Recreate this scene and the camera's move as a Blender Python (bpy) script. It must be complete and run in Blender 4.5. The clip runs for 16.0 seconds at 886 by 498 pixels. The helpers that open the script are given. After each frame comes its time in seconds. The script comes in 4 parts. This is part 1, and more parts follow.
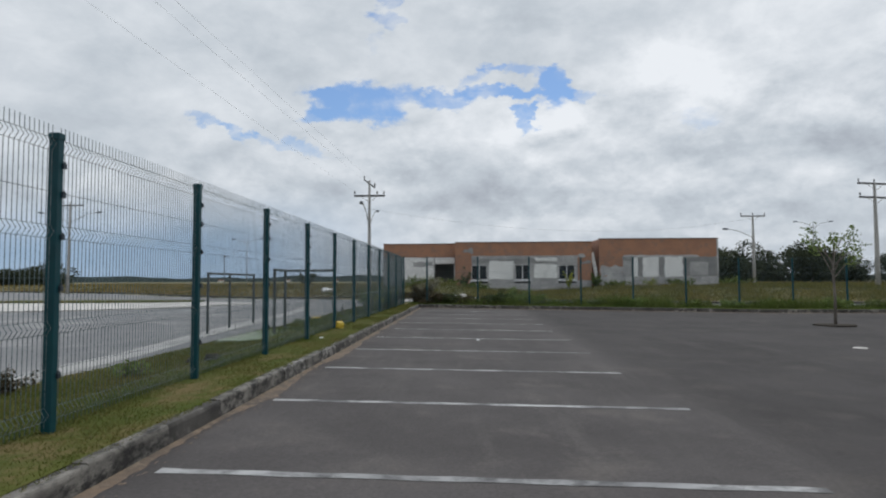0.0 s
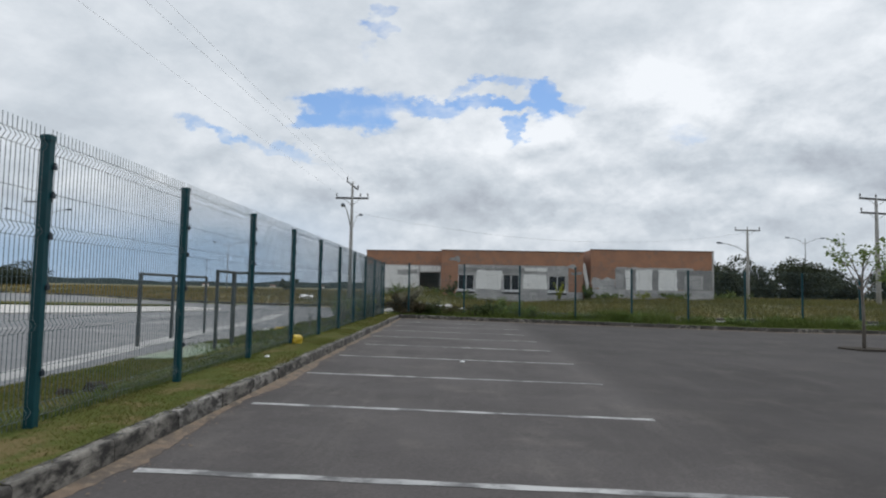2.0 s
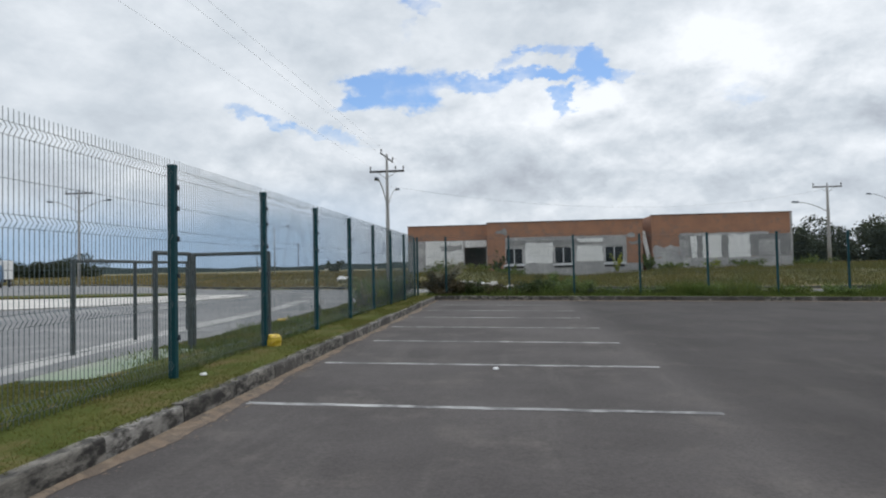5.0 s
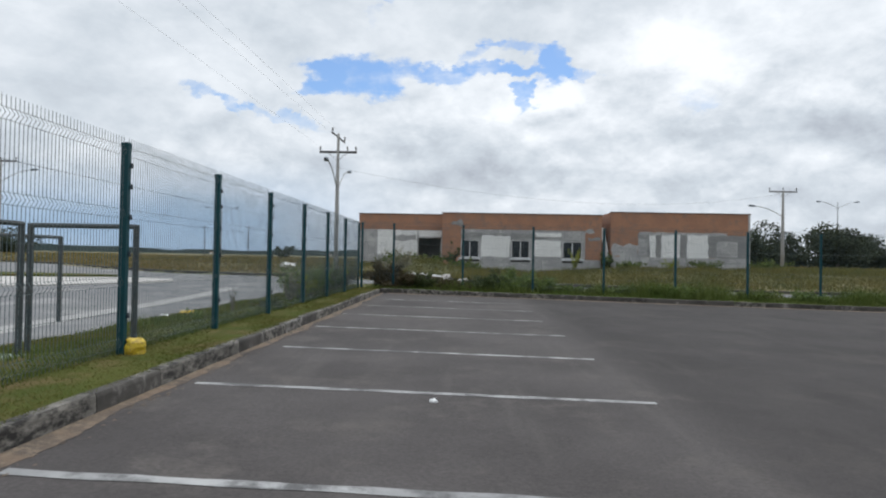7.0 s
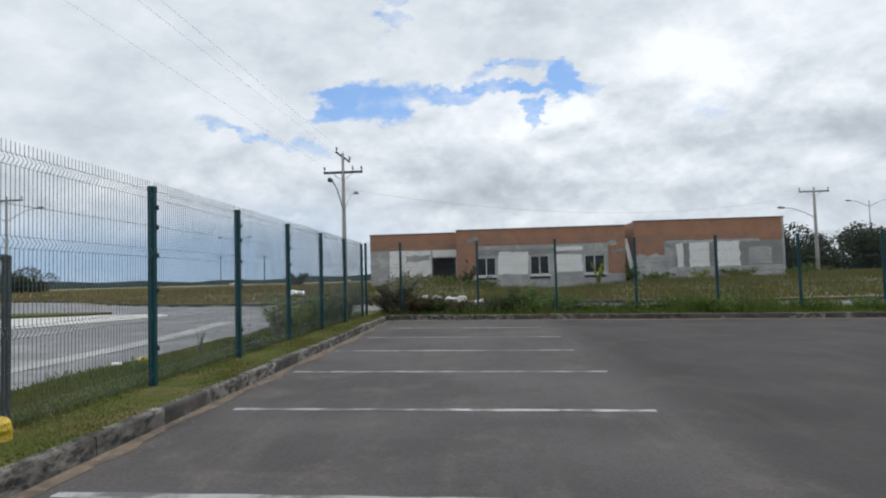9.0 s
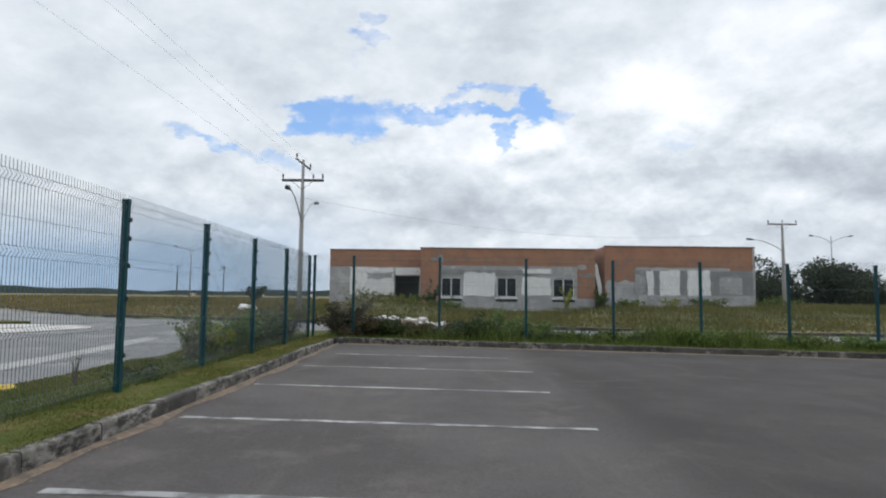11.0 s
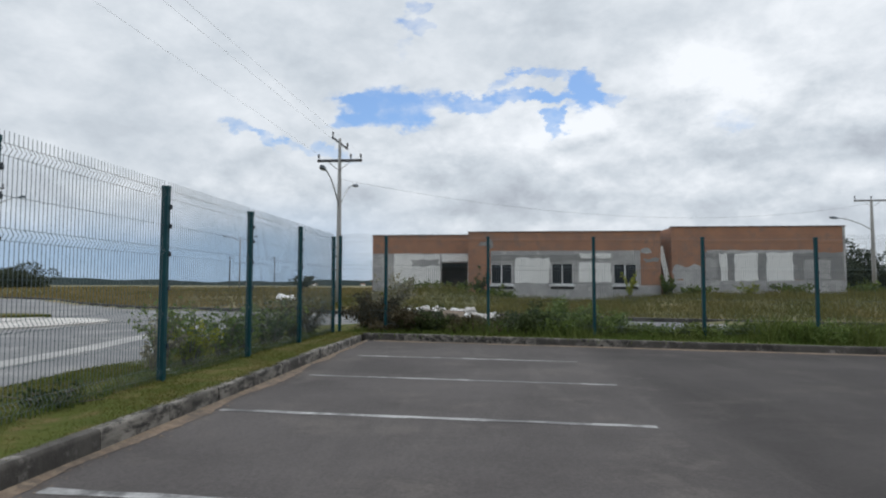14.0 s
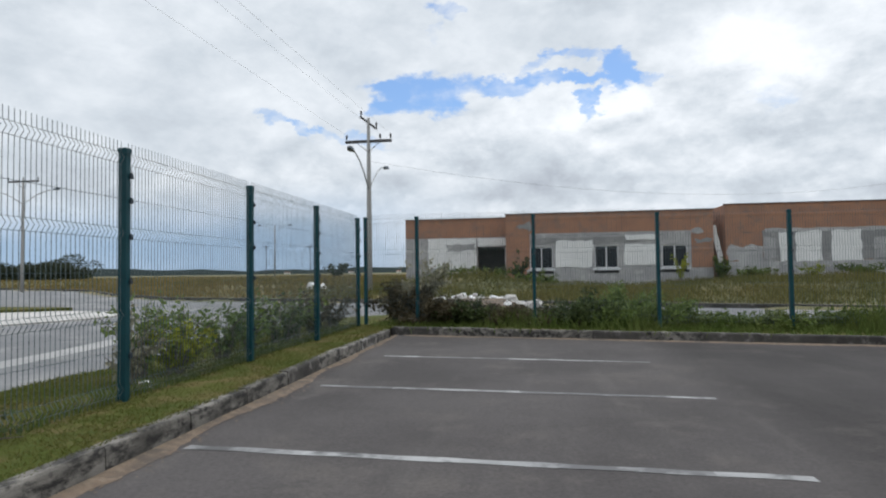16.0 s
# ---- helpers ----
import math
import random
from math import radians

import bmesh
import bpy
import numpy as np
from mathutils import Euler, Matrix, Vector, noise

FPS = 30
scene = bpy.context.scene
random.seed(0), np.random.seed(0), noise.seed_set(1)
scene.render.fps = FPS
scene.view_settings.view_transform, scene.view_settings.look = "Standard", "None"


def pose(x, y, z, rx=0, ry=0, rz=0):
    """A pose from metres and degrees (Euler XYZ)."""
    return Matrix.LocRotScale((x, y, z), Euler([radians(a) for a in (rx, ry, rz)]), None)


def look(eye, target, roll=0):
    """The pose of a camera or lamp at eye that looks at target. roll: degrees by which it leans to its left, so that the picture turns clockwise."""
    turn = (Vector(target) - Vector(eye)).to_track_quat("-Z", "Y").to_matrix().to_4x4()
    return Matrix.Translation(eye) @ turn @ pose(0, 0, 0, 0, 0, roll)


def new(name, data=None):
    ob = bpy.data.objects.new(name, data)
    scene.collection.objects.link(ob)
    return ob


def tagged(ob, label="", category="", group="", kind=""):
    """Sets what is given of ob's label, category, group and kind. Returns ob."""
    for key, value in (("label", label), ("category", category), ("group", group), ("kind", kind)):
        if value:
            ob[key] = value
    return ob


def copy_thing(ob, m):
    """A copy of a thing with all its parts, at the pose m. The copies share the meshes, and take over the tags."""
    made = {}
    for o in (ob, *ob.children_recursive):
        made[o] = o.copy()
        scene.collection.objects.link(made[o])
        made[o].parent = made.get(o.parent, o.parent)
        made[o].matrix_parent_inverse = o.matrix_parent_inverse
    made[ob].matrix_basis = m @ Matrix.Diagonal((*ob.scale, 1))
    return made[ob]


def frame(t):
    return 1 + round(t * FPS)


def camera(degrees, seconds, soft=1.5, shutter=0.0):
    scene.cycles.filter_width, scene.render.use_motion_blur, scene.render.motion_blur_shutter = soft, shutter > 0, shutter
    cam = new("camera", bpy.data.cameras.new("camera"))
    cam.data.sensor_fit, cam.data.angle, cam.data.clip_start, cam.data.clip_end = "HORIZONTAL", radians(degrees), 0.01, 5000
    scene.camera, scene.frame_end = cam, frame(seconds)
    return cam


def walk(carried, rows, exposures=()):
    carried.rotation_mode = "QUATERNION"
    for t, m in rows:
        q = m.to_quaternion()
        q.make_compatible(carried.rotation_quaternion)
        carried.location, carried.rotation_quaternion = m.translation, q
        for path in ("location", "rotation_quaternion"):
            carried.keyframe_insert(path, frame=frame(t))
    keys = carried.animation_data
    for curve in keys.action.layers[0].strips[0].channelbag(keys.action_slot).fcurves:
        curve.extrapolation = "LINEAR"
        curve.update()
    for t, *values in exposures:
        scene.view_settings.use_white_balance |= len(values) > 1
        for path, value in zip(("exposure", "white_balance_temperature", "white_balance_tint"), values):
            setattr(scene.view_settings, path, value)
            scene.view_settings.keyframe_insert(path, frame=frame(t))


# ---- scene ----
cam = camera(72.0, 16.0, 2.1)
PATH = [
    (0, (0.604, -4.602, 1.268), (0.523, -2.606, 1.373), -0.2),
    (0.5, (0.627, -4.036, 1.27), (0.48, -2.044, 1.362), -0.7),
    (1, (0.592, -3.421, 1.282), (0.678, -1.425, 1.36), 1.7),
    (1.5, (0.589, -2.767, 1.249), (0.618, -0.772, 1.389), 0.0),
    (2, (0.655, -2.241, 1.258), (0.615, -0.246, 1.393), 1.1),
    (2.5, (0.739, -1.664, 1.248), (0.667, 0.329, 1.4), 0.4),
    (3, (0.739, -0.954, 1.261), (0.657, 1.04, 1.385), 1.2),
    (3.5, (0.755, -0.441, 1.261), (0.631, 1.552, 1.383), -0.5),
    (4, (0.832, 0.102, 1.245), (0.627, 2.09, 1.321), -1.3),
    (6.5, (1.086, 2.934, 1.282), (0.92, 4.927, 1.328), -0.0),
    (7, (1.055, 3.504, 1.246), (0.992, 5.503, 1.276), 1.1),
    (7.5, (1.128, 4.018, 1.246), (0.941, 6.01, 1.265), 0.4),
    (8, (1.14, 4.582, 1.266), (1.162, 6.581, 1.342), -1.5),
    (8.5, (1.163, 5.114, 1.26), (1.047, 7.107, 1.375), -2.1),
    (9, (1.184, 5.643, 1.268), (1.064, 7.638, 1.364), -1.6),
    (11.5, (1.288, 8.21, 1.286), (1.287, 10.203, 1.452), 0.8),
    (12, (1.303, 8.733, 1.283), (1.173, 10.723, 1.436), -0.9),
    (12.5, (1.325, 9.204, 1.274), (1.166, 11.196, 1.366), -0.4),
    (13, (1.31, 9.686, 1.269), (1.165, 11.679, 1.354), -1.4),
    (13.5, (1.295, 10.148, 1.267), (1.075, 12.132, 1.38), -1.1),
    (14, (1.28, 10.637, 1.26), (1.107, 12.626, 1.38), 0.1),
    (14.5, (1.23, 11.091, 1.258), (0.985, 13.075, 1.326), -1.4),
    (15, (1.142, 11.475, 1.243), (0.78, 13.442, 1.235), -1.0),
    (15.5, (1.076, 11.984, 1.258), (0.844, 13.97, 1.325), -0.8),
    (16, (1.045, 12.448, 1.271), (0.758, 14.425, 1.345), -0.8),
]
walk(cam, [(t, look(eye, target, roll)) for t, eye, target, roll in PATH],
     [(0, -0.17), (0.5, -0.08), (3.5, -0.04), (6.5, 0.10), (9, 0.06), (11.5, 0.12), (12.5, -0.02), (15, 0.04), (16, 0.10)])


# ---------------------------------------------------------------- node helpers
def tree_of(block):
    block.use_nodes = True
    block.node_tree.nodes.clear()
    return block.node_tree


def node(tree, kind, *links, **values):
    """A node; links are (input, socket or value)."""
    n = tree.nodes.new(kind)
    for key, value in values.items():
        setattr(n, key, value)
    for socket, value in links:
        if hasattr(value, "is_linked"):
            tree.links.new(value, n.inputs[socket])
        else:
            n.inputs[socket].default_value = value
    return n


def calc(tree, op, a, b=0.0, c=0.0, clamp=False):
    return node(tree, "ShaderNodeMath", (0, a), (1, b), (2, c), operation=op, use_clamp=clamp).outputs[0]


def ramp(tree, value, low, high, to_low=0.0, to_high=1.0):
    n = node(tree, "ShaderNodeMapRange", (0, value), (1, low), (2, high), (3, to_low), (4, to_high), interpolation_type="SMOOTHSTEP")
    return n.outputs[0]


def blend(tree, factor, a, b, mode="MIX"):
    n = tree.nodes.new("ShaderNodeMix")
    n.data_type, n.blend_type, n.clamp_factor = "RGBA", mode, True
    for index, value in ((0, factor), (6, a), (7, b)):
        if hasattr(value, "is_linked"):
            tree.links.new(value, n.inputs[index])
        else:
            n.inputs[index].default_value = value if index == 0 else (*value, 1.0)
    return n.outputs[2]


# ---------------------------------------------------------------- sky and sun
SUN_TURN, SUN_HEIGHT = radians(28), radians(68)


def build_sky():
    world = bpy.data.worlds.new("sky")
    scene.world = world
    t = tree_of(world)
    way = node(t, "ShaderNodeTexCoord").outputs["Generated"]
    xyz = node(t, "ShaderNodeSeparateXYZ", (0, way)).outputs
    x, y, z = xyz[0], xyz[1], calc(t, "MAXIMUM", xyz[2], 0.0)
    # heaped clouds: the same noise a little higher up gives lit tops and grey bases
    def billow(up, scale, detail, rough):
        spot = node(t, "ShaderNodeCombineXYZ", (0, x), (1, y), (2, calc(t, "MULTIPLY_ADD", z, 1.75, up))).outputs[0]
        return node(t, "ShaderNodeTexNoise", ("Vector", spot), ("Scale", scale), ("Detail", detail), ("Roughness", rough), ("Distortion", 0.15)).outputs[0]

    big = billow(3.1, 2.6, 2.0, 0.5)
    puff, above = billow(0.0, 8.5, 10.0, 0.60), billow(0.05, 8.5, 5.0, 0.5)

    def heads(up):
        """Rounded cauliflower heads of the heaped clouds."""
        spot = node(t, "ShaderNodeCombineXYZ", (0, x), (1, y), (2, calc(t, "MULTIPLY_ADD", z, 1.55, up))).outputs[0]
        curl = node(t, "ShaderNodeTexNoise", ("Vector", spot), ("Scale", 12.0), ("Detail", 6.0), ("Roughness", 0.6)).outputs["Color"]
        spot = blend(t, 0.11, spot, curl, "LINEAR_LIGHT")
        return node(t, "ShaderNodeTexVoronoi", ("Vector", spot), ("Scale", 6.5), ("Detail", 2.5), ("Roughness", 0.5), ("Smoothness", 0.3), feature="SMOOTH_F1", normalize=True).outputs["Distance"]

    head, head_above = heads(0.0), heads(0.035)
    # directions as a flat chart round the axis ahead
    ahead = calc(t, "MAXIMUM", y, 0.08)
    u, v = calc(t, "DIVIDE", x, ahead), calc(t, "DIVIDE", z, ahead)
    chart = node(t, "ShaderNodeCombineXYZ", (0, u), (1, calc(t, "MULTIPLY", v, 1.5)), (2, 0.0)).outputs[0]
    warp = node(t, "ShaderNodeTexNoise", ("Vector", chart), ("Scale", 13.0), ("Detail", 8.0), ("Roughness", 0.64)).outputs["Color"]
    w = node(t, "ShaderNodeSeparateXYZ", (0, warp)).outputs
    uw = calc(t, "ADD", u, calc(t, "MULTIPLY_ADD", w[0], 0.15, -0.075))
    vw = calc(t, "ADD", v, calc(t, "MULTIPLY_ADD", w[1], 0.085, -0.0425))
    front = ramp(t, y, 0.1, 0.3)

    def patch(u0, v0, ru, rv, slope, weight, inner=0.55, outer=1.25):
        du = calc(t, "SUBTRACT", uw, u0)
        dv = calc(t, "SUBTRACT", calc(t, "SUBTRACT", vw, v0), calc(t, "MULTIPLY", du, slope))
        a, b = calc(t, "DIVIDE", du, ru), calc(t, "DIVIDE", dv, rv)
        r = calc(t, "SQRT", calc(t, "ADD", calc(t, "MULTIPLY", a, a), calc(t, "MULTIPLY", b, b)))
        return calc(t, "MULTIPLY", ramp(t, r, inner, outer, weight, 0.0), front)

    def heap(rows):
        total = None
        for row in rows:
            one = patch(*row)
            total = one if total is None else calc(t, "ADD", total, one)
        return total

    gaps = heap([
        (-0.170, 0.297, 0.084, 0.038, 0.0, 1.0), (-0.238, 0.300, 0.045, 0.022, 0.0, 0.40), (-0.250, 0.273, 0.042, 0.017, -0.1, 0.62),
        (-0.040, 0.304, 0.055, 0.020, 0.0, 0.9), (0.055, 0.308, 0.065, 0.013, 0.0, 0.8), (0.020, 0.335, 0.045, 0.012, 0.5, 0.42),
        (0.090, 0.350, 0.070, 0.010, 0.0, 0.40), (0.142, 0.322, 0.036, 0.036, 0.0, 0.95), (0.188, 0.312, 0.035, 0.011, 0.0, 0.5),
        (0.100, 0.270, 0.018, 0.022, 0.9, 0.6), (-0.452, 0.271, 0.05, 0.014, -0.2, 0.46), (-0.390, 0.250, 0.04, 0.015, -0.3, 0.5),
        (-0.300, 0.228, 0.08, 0.010, -0.25, 0.38), (-0.125, 0.428, 0.035, 0.017, -0.3, 0.52), (-0.135, 0.462, 0.026, 0.014, 0.0, 0.42),
        (-0.155, 0.395, 0.016, 0.030, 0.0, 0.36), (0.385, 0.266, 0.055, 0.024, 0.1, 0.46),
    ])
    ragged = calc(t, "MULTIPLY_ADD", puff, -2.4, 1.32)
    gap = calc(t, "MULTIPLY", ramp(t, calc(t, "ADD", gaps, ragged), 0.08, 1.15), calc(t, "MINIMUM", calc(t, "MULTIPLY", gaps, 2.0), 1.0), clamp=True)
    light = heap([
        (0.35, 0.345, 0.085, 0.07, 0.0, 0.30, 0.1, 1.5), (0.57, 0.41, 0.20, 0.12, 0.0, 0.22, 0.1, 1.6), (0.66, 0.22, 0.15, 0.06, -0.1, -0.24, 0.1, 1.5),
        (0.29, 0.265, 0.07, 0.03, 0.3, -0.10, 0.1, 1.5), (0.11, 0.46, 0.09, 0.05, 0.0, -0.16, 0.1, 1.5), (0.02, 0.25, 0.20, 0.035, 0.1, 0.20, 0.1, 1.5),
        (0.156, 0.263, 0.06, 0.025, 0.5, 0.12, 0.1, 1.5), (0.31, 0.165, 0.16, 0.025, 0.05, 0.10, 0.1, 1.5), (0.15, 0.14, 0.5, 0.05, 0.0, -0.11, 0.1, 1.6),
        (-0.5, 0.36, 0.5, 0.14, 0.0, 0.12, 0.1, 1.5),
    ])
    heaped = ramp(t, calc(t, "SUBTRACT", v, calc(t, "MULTIPLY", u, 0.2)), 0.20, 0.40, 1.0, 0.30)
    relief = calc(t, "MULTIPLY", calc(t, "SUBTRACT", puff, above), calc(t, "MULTIPLY", heaped, 0.40))
    round_lit = calc(t, "MULTIPLY", calc(t, "SUBTRACT", head_above, head), calc(t, "MULTIPLY", heaped, 0.85))
    shade = calc(t, "ADD", calc(t, "MULTIPLY_ADD", big, 0.55, 0.30), calc(t, "ADD", relief, round_lit))
    shade = calc(t, "ADD", calc(t, "MULTIPLY_ADD", puff, 0.60, shade), light)
    shade = calc(t, "SUBTRACT", shade, 0.35)
    cloud = node(t, "ShaderNodeValToRGB", (0, shade))
    stops = cloud.color_ramp.elements
    stops[0].position, stops[0].color = 0.12, (0.41, 0.45, 0.515, 1)
    stops[1].position, stops[1].color = 0.88, (0.93, 0.97, 1.02, 1)
    mid = stops.new(0.44)
    mid.color = (0.60, 0.66, 0.725, 1)
    # clear low sky to the west, under the cloud base
    low = calc(t, "MULTIPLY", ramp(t, v, 0.05, 0.17, 1.0, 0.0), ramp(t, u, -0.42, -0.02, 1.0, 0.0))
    veil = blend(t, calc(t, "MULTIPLY", low, 0.8), cloud.outputs[0], (0.26, 0.41, 0.60))
    high = ramp(t, z, 0.42, 0.85, 1.0, 2.0)
    clear = node(t, "ShaderNodeTexSky", sky_type="NISHITA", sun_disc=False, sun_elevation=SUN_HEIGHT, sun_rotation=SUN_TURN)
    blue = blend(t, 1.0, clear.outputs[0], (0.100, 0.120, 0.142), "MULTIPLY")
    whole = blend(t, gap, veil, blue)
    back = node(t, "ShaderNodeBackground", (0, whole), (1, high))
    node(t, "ShaderNodeOutputWorld", (0, back.outputs[0]))


build_sky()
sun = new("sun", bpy.data.lights.new("sun", "SUN"))
sun.data.energy, sun.data.angle, sun.data.color = 1.1, radians(12), (1.0, 0.96, 0.9)
sun.matrix_world = look((0, 0, 60), (-math.sin(SUN_TURN) * math.cos(SUN_HEIGHT), -math.cos(SUN_TURN) * math.cos(SUN_HEIGHT), 60 - math.sin(SUN_HEIGHT)))


# ---------------------------------------------------------------- materials
def surface(name, one, two, scale=2.0, rough=0.85, bump=0.3, fine=40.0, metal=0.0, shine=0.5, third=None, amount=0.35, speck=0.25, stretch=(1, 1, 1), lane=None):
    """Base colours one and two in patches, third in worn spots, a fine grain on top."""
    m = bpy.data.materials.new(name)
    t = tree_of(m)
    place = node(t, "ShaderNodeNewGeometry").outputs["Position"]
    place = node(t, "ShaderNodeMapping", (0, place), (3, stretch)).outputs[0]
    broad = node(t, "ShaderNodeTexNoise", ("Vector", place), ("Scale", scale), ("Detail", 6.0), ("Roughness", 0.62)).outputs[0]
    grain = node(t, "ShaderNodeTexNoise", ("Vector", place), ("Scale", fine), ("Detail", 4.0), ("Roughness", 0.7)).outputs[0]
    colour = blend(t, ramp(t, broad, 0.32, 0.68), one, two)
    if third:
        spots = node(t, "ShaderNodeTexNoise", ("Vector", place), ("Scale", scale * 2.3), ("Detail", 8.0), ("Roughness", 0.7)).outputs[0]
        colour = blend(t, ramp(t, spots, 1 - amount - 0.12, 1 - amount + 0.06), colour, third)
    if lane:  # faint streaks of dust dragged along the bays, at two widths
        drag = node(t, "ShaderNodeMapping", (0, place), (2, (0.0, 0.0, 0.5)), (3, (1.6, 0.22, 1.0))).outputs[0]
        streak = node(t, "ShaderNodeTexNoise", ("Vector", drag), ("Scale", 1.1), ("Detail", 7.0), ("Roughness", 0.66)).outputs[0]
        colour = blend(t, ramp(t, streak, 0.50, 0.72, 0.0, 0.30), colour, (0.115, 0.105, 0.098))
    if lane:  # the driving lane past the bays is worn darker than the dusty bays
        east = node(t, "ShaderNodeSeparateXYZ", (0, place)).outputs[0]
        dust = ramp(t, calc(t, "MULTIPLY_ADD", broad, 1.6, calc(t, "SUBTRACT", east, 0.8)), lane[0] - 0.35, lane[0] + 0.45, 1.0, lane[1])
        dust = node(t, "ShaderNodeCombineColor", (0, dust), (1, dust), (2, dust)).outputs[0]
        colour = blend(t, 1.0, colour, dust, "MULTIPLY")
    wobble = calc(t, "MULTIPLY_ADD", grain, 2 * speck, 1 - speck)
    grey = node(t, "ShaderNodeCombineColor", (0, wobble), (1, wobble), (2, wobble)).outputs[0]
    colour = blend(t, 1.0, colour, grey, "MULTIPLY")
    shader = node(t, "ShaderNodeBsdfPrincipled", ("Base Color", colour), ("Metallic", metal), ("Specular IOR Level", shine))
    t.links.new(calc(t, "MULTIPLY_ADD", grain, 0.2, rough - 0.1, clamp=True), shader.inputs["Roughness"])
    if bump:
        height = calc(t, "ADD", calc(t, "MULTIPLY", grain, 0.4), broad)
        t.links.new(node(t, "ShaderNodeBump", ("Height", height), ("Strength", bump), ("Distance", 0.02)).outputs[0], shader.inputs["Normal"])
    node(t, "ShaderNodeOutputMaterial", (0, shader.outputs[0]))
    return m


def leafy(name, one, two, rough=0.6, through_light=0.25, spread=0.8, vary=0.6):
    """Leaves that differ one by one."""
    m = bpy.data.materials.new(name)
    t = tree_of(m)
    island = node(t, "ShaderNodeNewGeometry").outputs
    place = node(t, "ShaderNodeTexNoise", ("Vector", island["Position"]), ("Scale", spread), ("Detail", 3.0)).outputs[0]
    colour = blend(t, calc(t, "ADD", calc(t, "MULTIPLY_ADD", island["Random Per Island"], vary, 0.3 - vary / 2), calc(t, "MULTIPLY_ADD", place, 1.6, -0.6), clamp=True), one, two)
    shader = node(t, "ShaderNodeBsdfPrincipled", ("Base Color", colour), ("Roughness", rough), ("Specular IOR Level", 0.05))
    glow = node(t, "ShaderNodeBsdfTranslucent", (0, colour))
    both = node(t, "ShaderNodeMixShader", (0, through_light), (1, shader.outputs[0]), (2, glow.outputs[0]))
    node(t, "ShaderNodeOutputMaterial", (0, both.outputs[0]))
    return m


def glass_dark():
    m = bpy.data.materials.new("window_glass")
    t = tree_of(m)
    wave = node(t, "ShaderNodeTexNoise", ("Scale", 1.2)).outputs[0]
    shader = node(t, "ShaderNodeBsdfPrincipled", ("Base Color", (0.010, 0.012, 0.015, 1)), ("Roughness", 0.06), ("Specular IOR Level", 0.25), ("IOR", 1.45))
    t.links.new(node(t, "ShaderNodeBump", ("Height", wave), ("Strength", 0.05)).outputs[0], shader.inputs["Normal"])
    node(t, "ShaderNodeOutputMaterial", (0, shader.outputs[0]))
    return m


ASPHALT = surface("asphalt", (0.0520, 0.0468, 0.0456), (0.0759, 0.0685, 0.0669), 0.42, 0.9, 0.5, 34, third=(0.0868, 0.0775, 0.0726), amount=0.38, speck=0.6, shine=0.2, lane=(3.1, 0.67))
ROAD = surface("road_asphalt", (0.1058, 0.1076, 0.1122), (0.1426, 0.1426, 0.1444), 0.2, 0.85, 0.2, 60, third=(0.2162, 0.2134, 0.2070), amount=0.40, speck=0.15)
PALE = surface("pale_paving", (0.42, 0.405, 0.38), (0.32, 0.305, 0.285), 0.5, 0.9, 0.3, 30, third=(0.52, 0.50, 0.47), amount=0.4)
CONCRETE = surface("gutter_concrete", (0.25, 0.248, 0.24), (0.32, 0.315, 0.30), 0.7, 0.9, 0.3, 40, third=(0.24, 0.235, 0.225), amount=0.35)
KERB = surface("kerb_concrete", (0.22, 0.202, 0.178), (0.070, 0.064, 0.055), 3.4, 0.92, 0.8, 35, third=(0.020, 0.018, 0.016), amount=0.46, stretch=(1, 0.6, 1.3))
KERB_PALE = surface("limewashed_kerb", (0.28, 0.264, 0.243), (0.12, 0.112, 0.10), 3.6, 0.92, 0.8, 35, third=(0.028, 0.025, 0.022), amount=0.47, stretch=(1, 0.6, 1.3))
KERB_DARK = surface("blackened_kerb", (0.075, 0.068, 0.060), (0.026, 0.023, 0.020), 1.6, 0.92, 0.6, 35, third=(0.20, 0.185, 0.17), amount=0.36)
SAND = surface("washed_sand", (0.150, 0.106, 0.073), (0.075, 0.060, 0.048), 4.0, 0.95, 0.7, 60, third=(0.180, 0.136, 0.098), amount=0.40)
SOIL = surface("grass_soil", (0.072, 0.078, 0.018), (0.050, 0.066, 0.013), 0.8, 0.95, 0.8, 30, third=(0.120, 0.092, 0.042), amount=0.42, shine=0.1)
FIELD = surface("dry_field", (0.1250, 0.1074, 0.0425), (0.0725, 0.0781, 0.0275), 0.09, 0.95, 0.8, 1.5, third=(0.2000, 0.1488, 0.0700), amount=0.42, speck=0.4)
PAINT = surface("worn_line_paint", (0.3520, 0.3520, 0.3476), (0.1936, 0.1936, 0.1936), 0.8, 0.8, 0.3, 60, third=(0.0748, 0.0730, 0.0739), amount=0.45)
PAINT_FAINT = surface("rubbed_line_paint", (0.27, 0.27, 0.27), (0.17, 0.17, 0.17), 1.4, 0.8, 0.2, 60, third=(0.10, 0.098, 0.10), amount=0.5)
POST = surface("green_coated_steel", (0.001, 0.038, 0.047), (0.002, 0.048, 0.058), 5.0, 0.5, 0.05, 60, speck=0.15, shine=0.3)
WIRE = surface("green_wire", (0.045, 0.070, 0.075), (0.065, 0.095, 0.10), 4.0, 0.28, 0.0, 50, speck=0.15)
BOLT = surface("dark_clip", (0.01, 0.02, 0.03), (0.02, 0.03, 0.04), 9.0, 0.4, 0.0, 50)
POLE = surface("pole_concrete", (0.36, 0.35, 0.33), (0.28, 0.275, 0.265), 0.8, 0.9, 0.3, 30, stretch=(1, 1, 0.2))
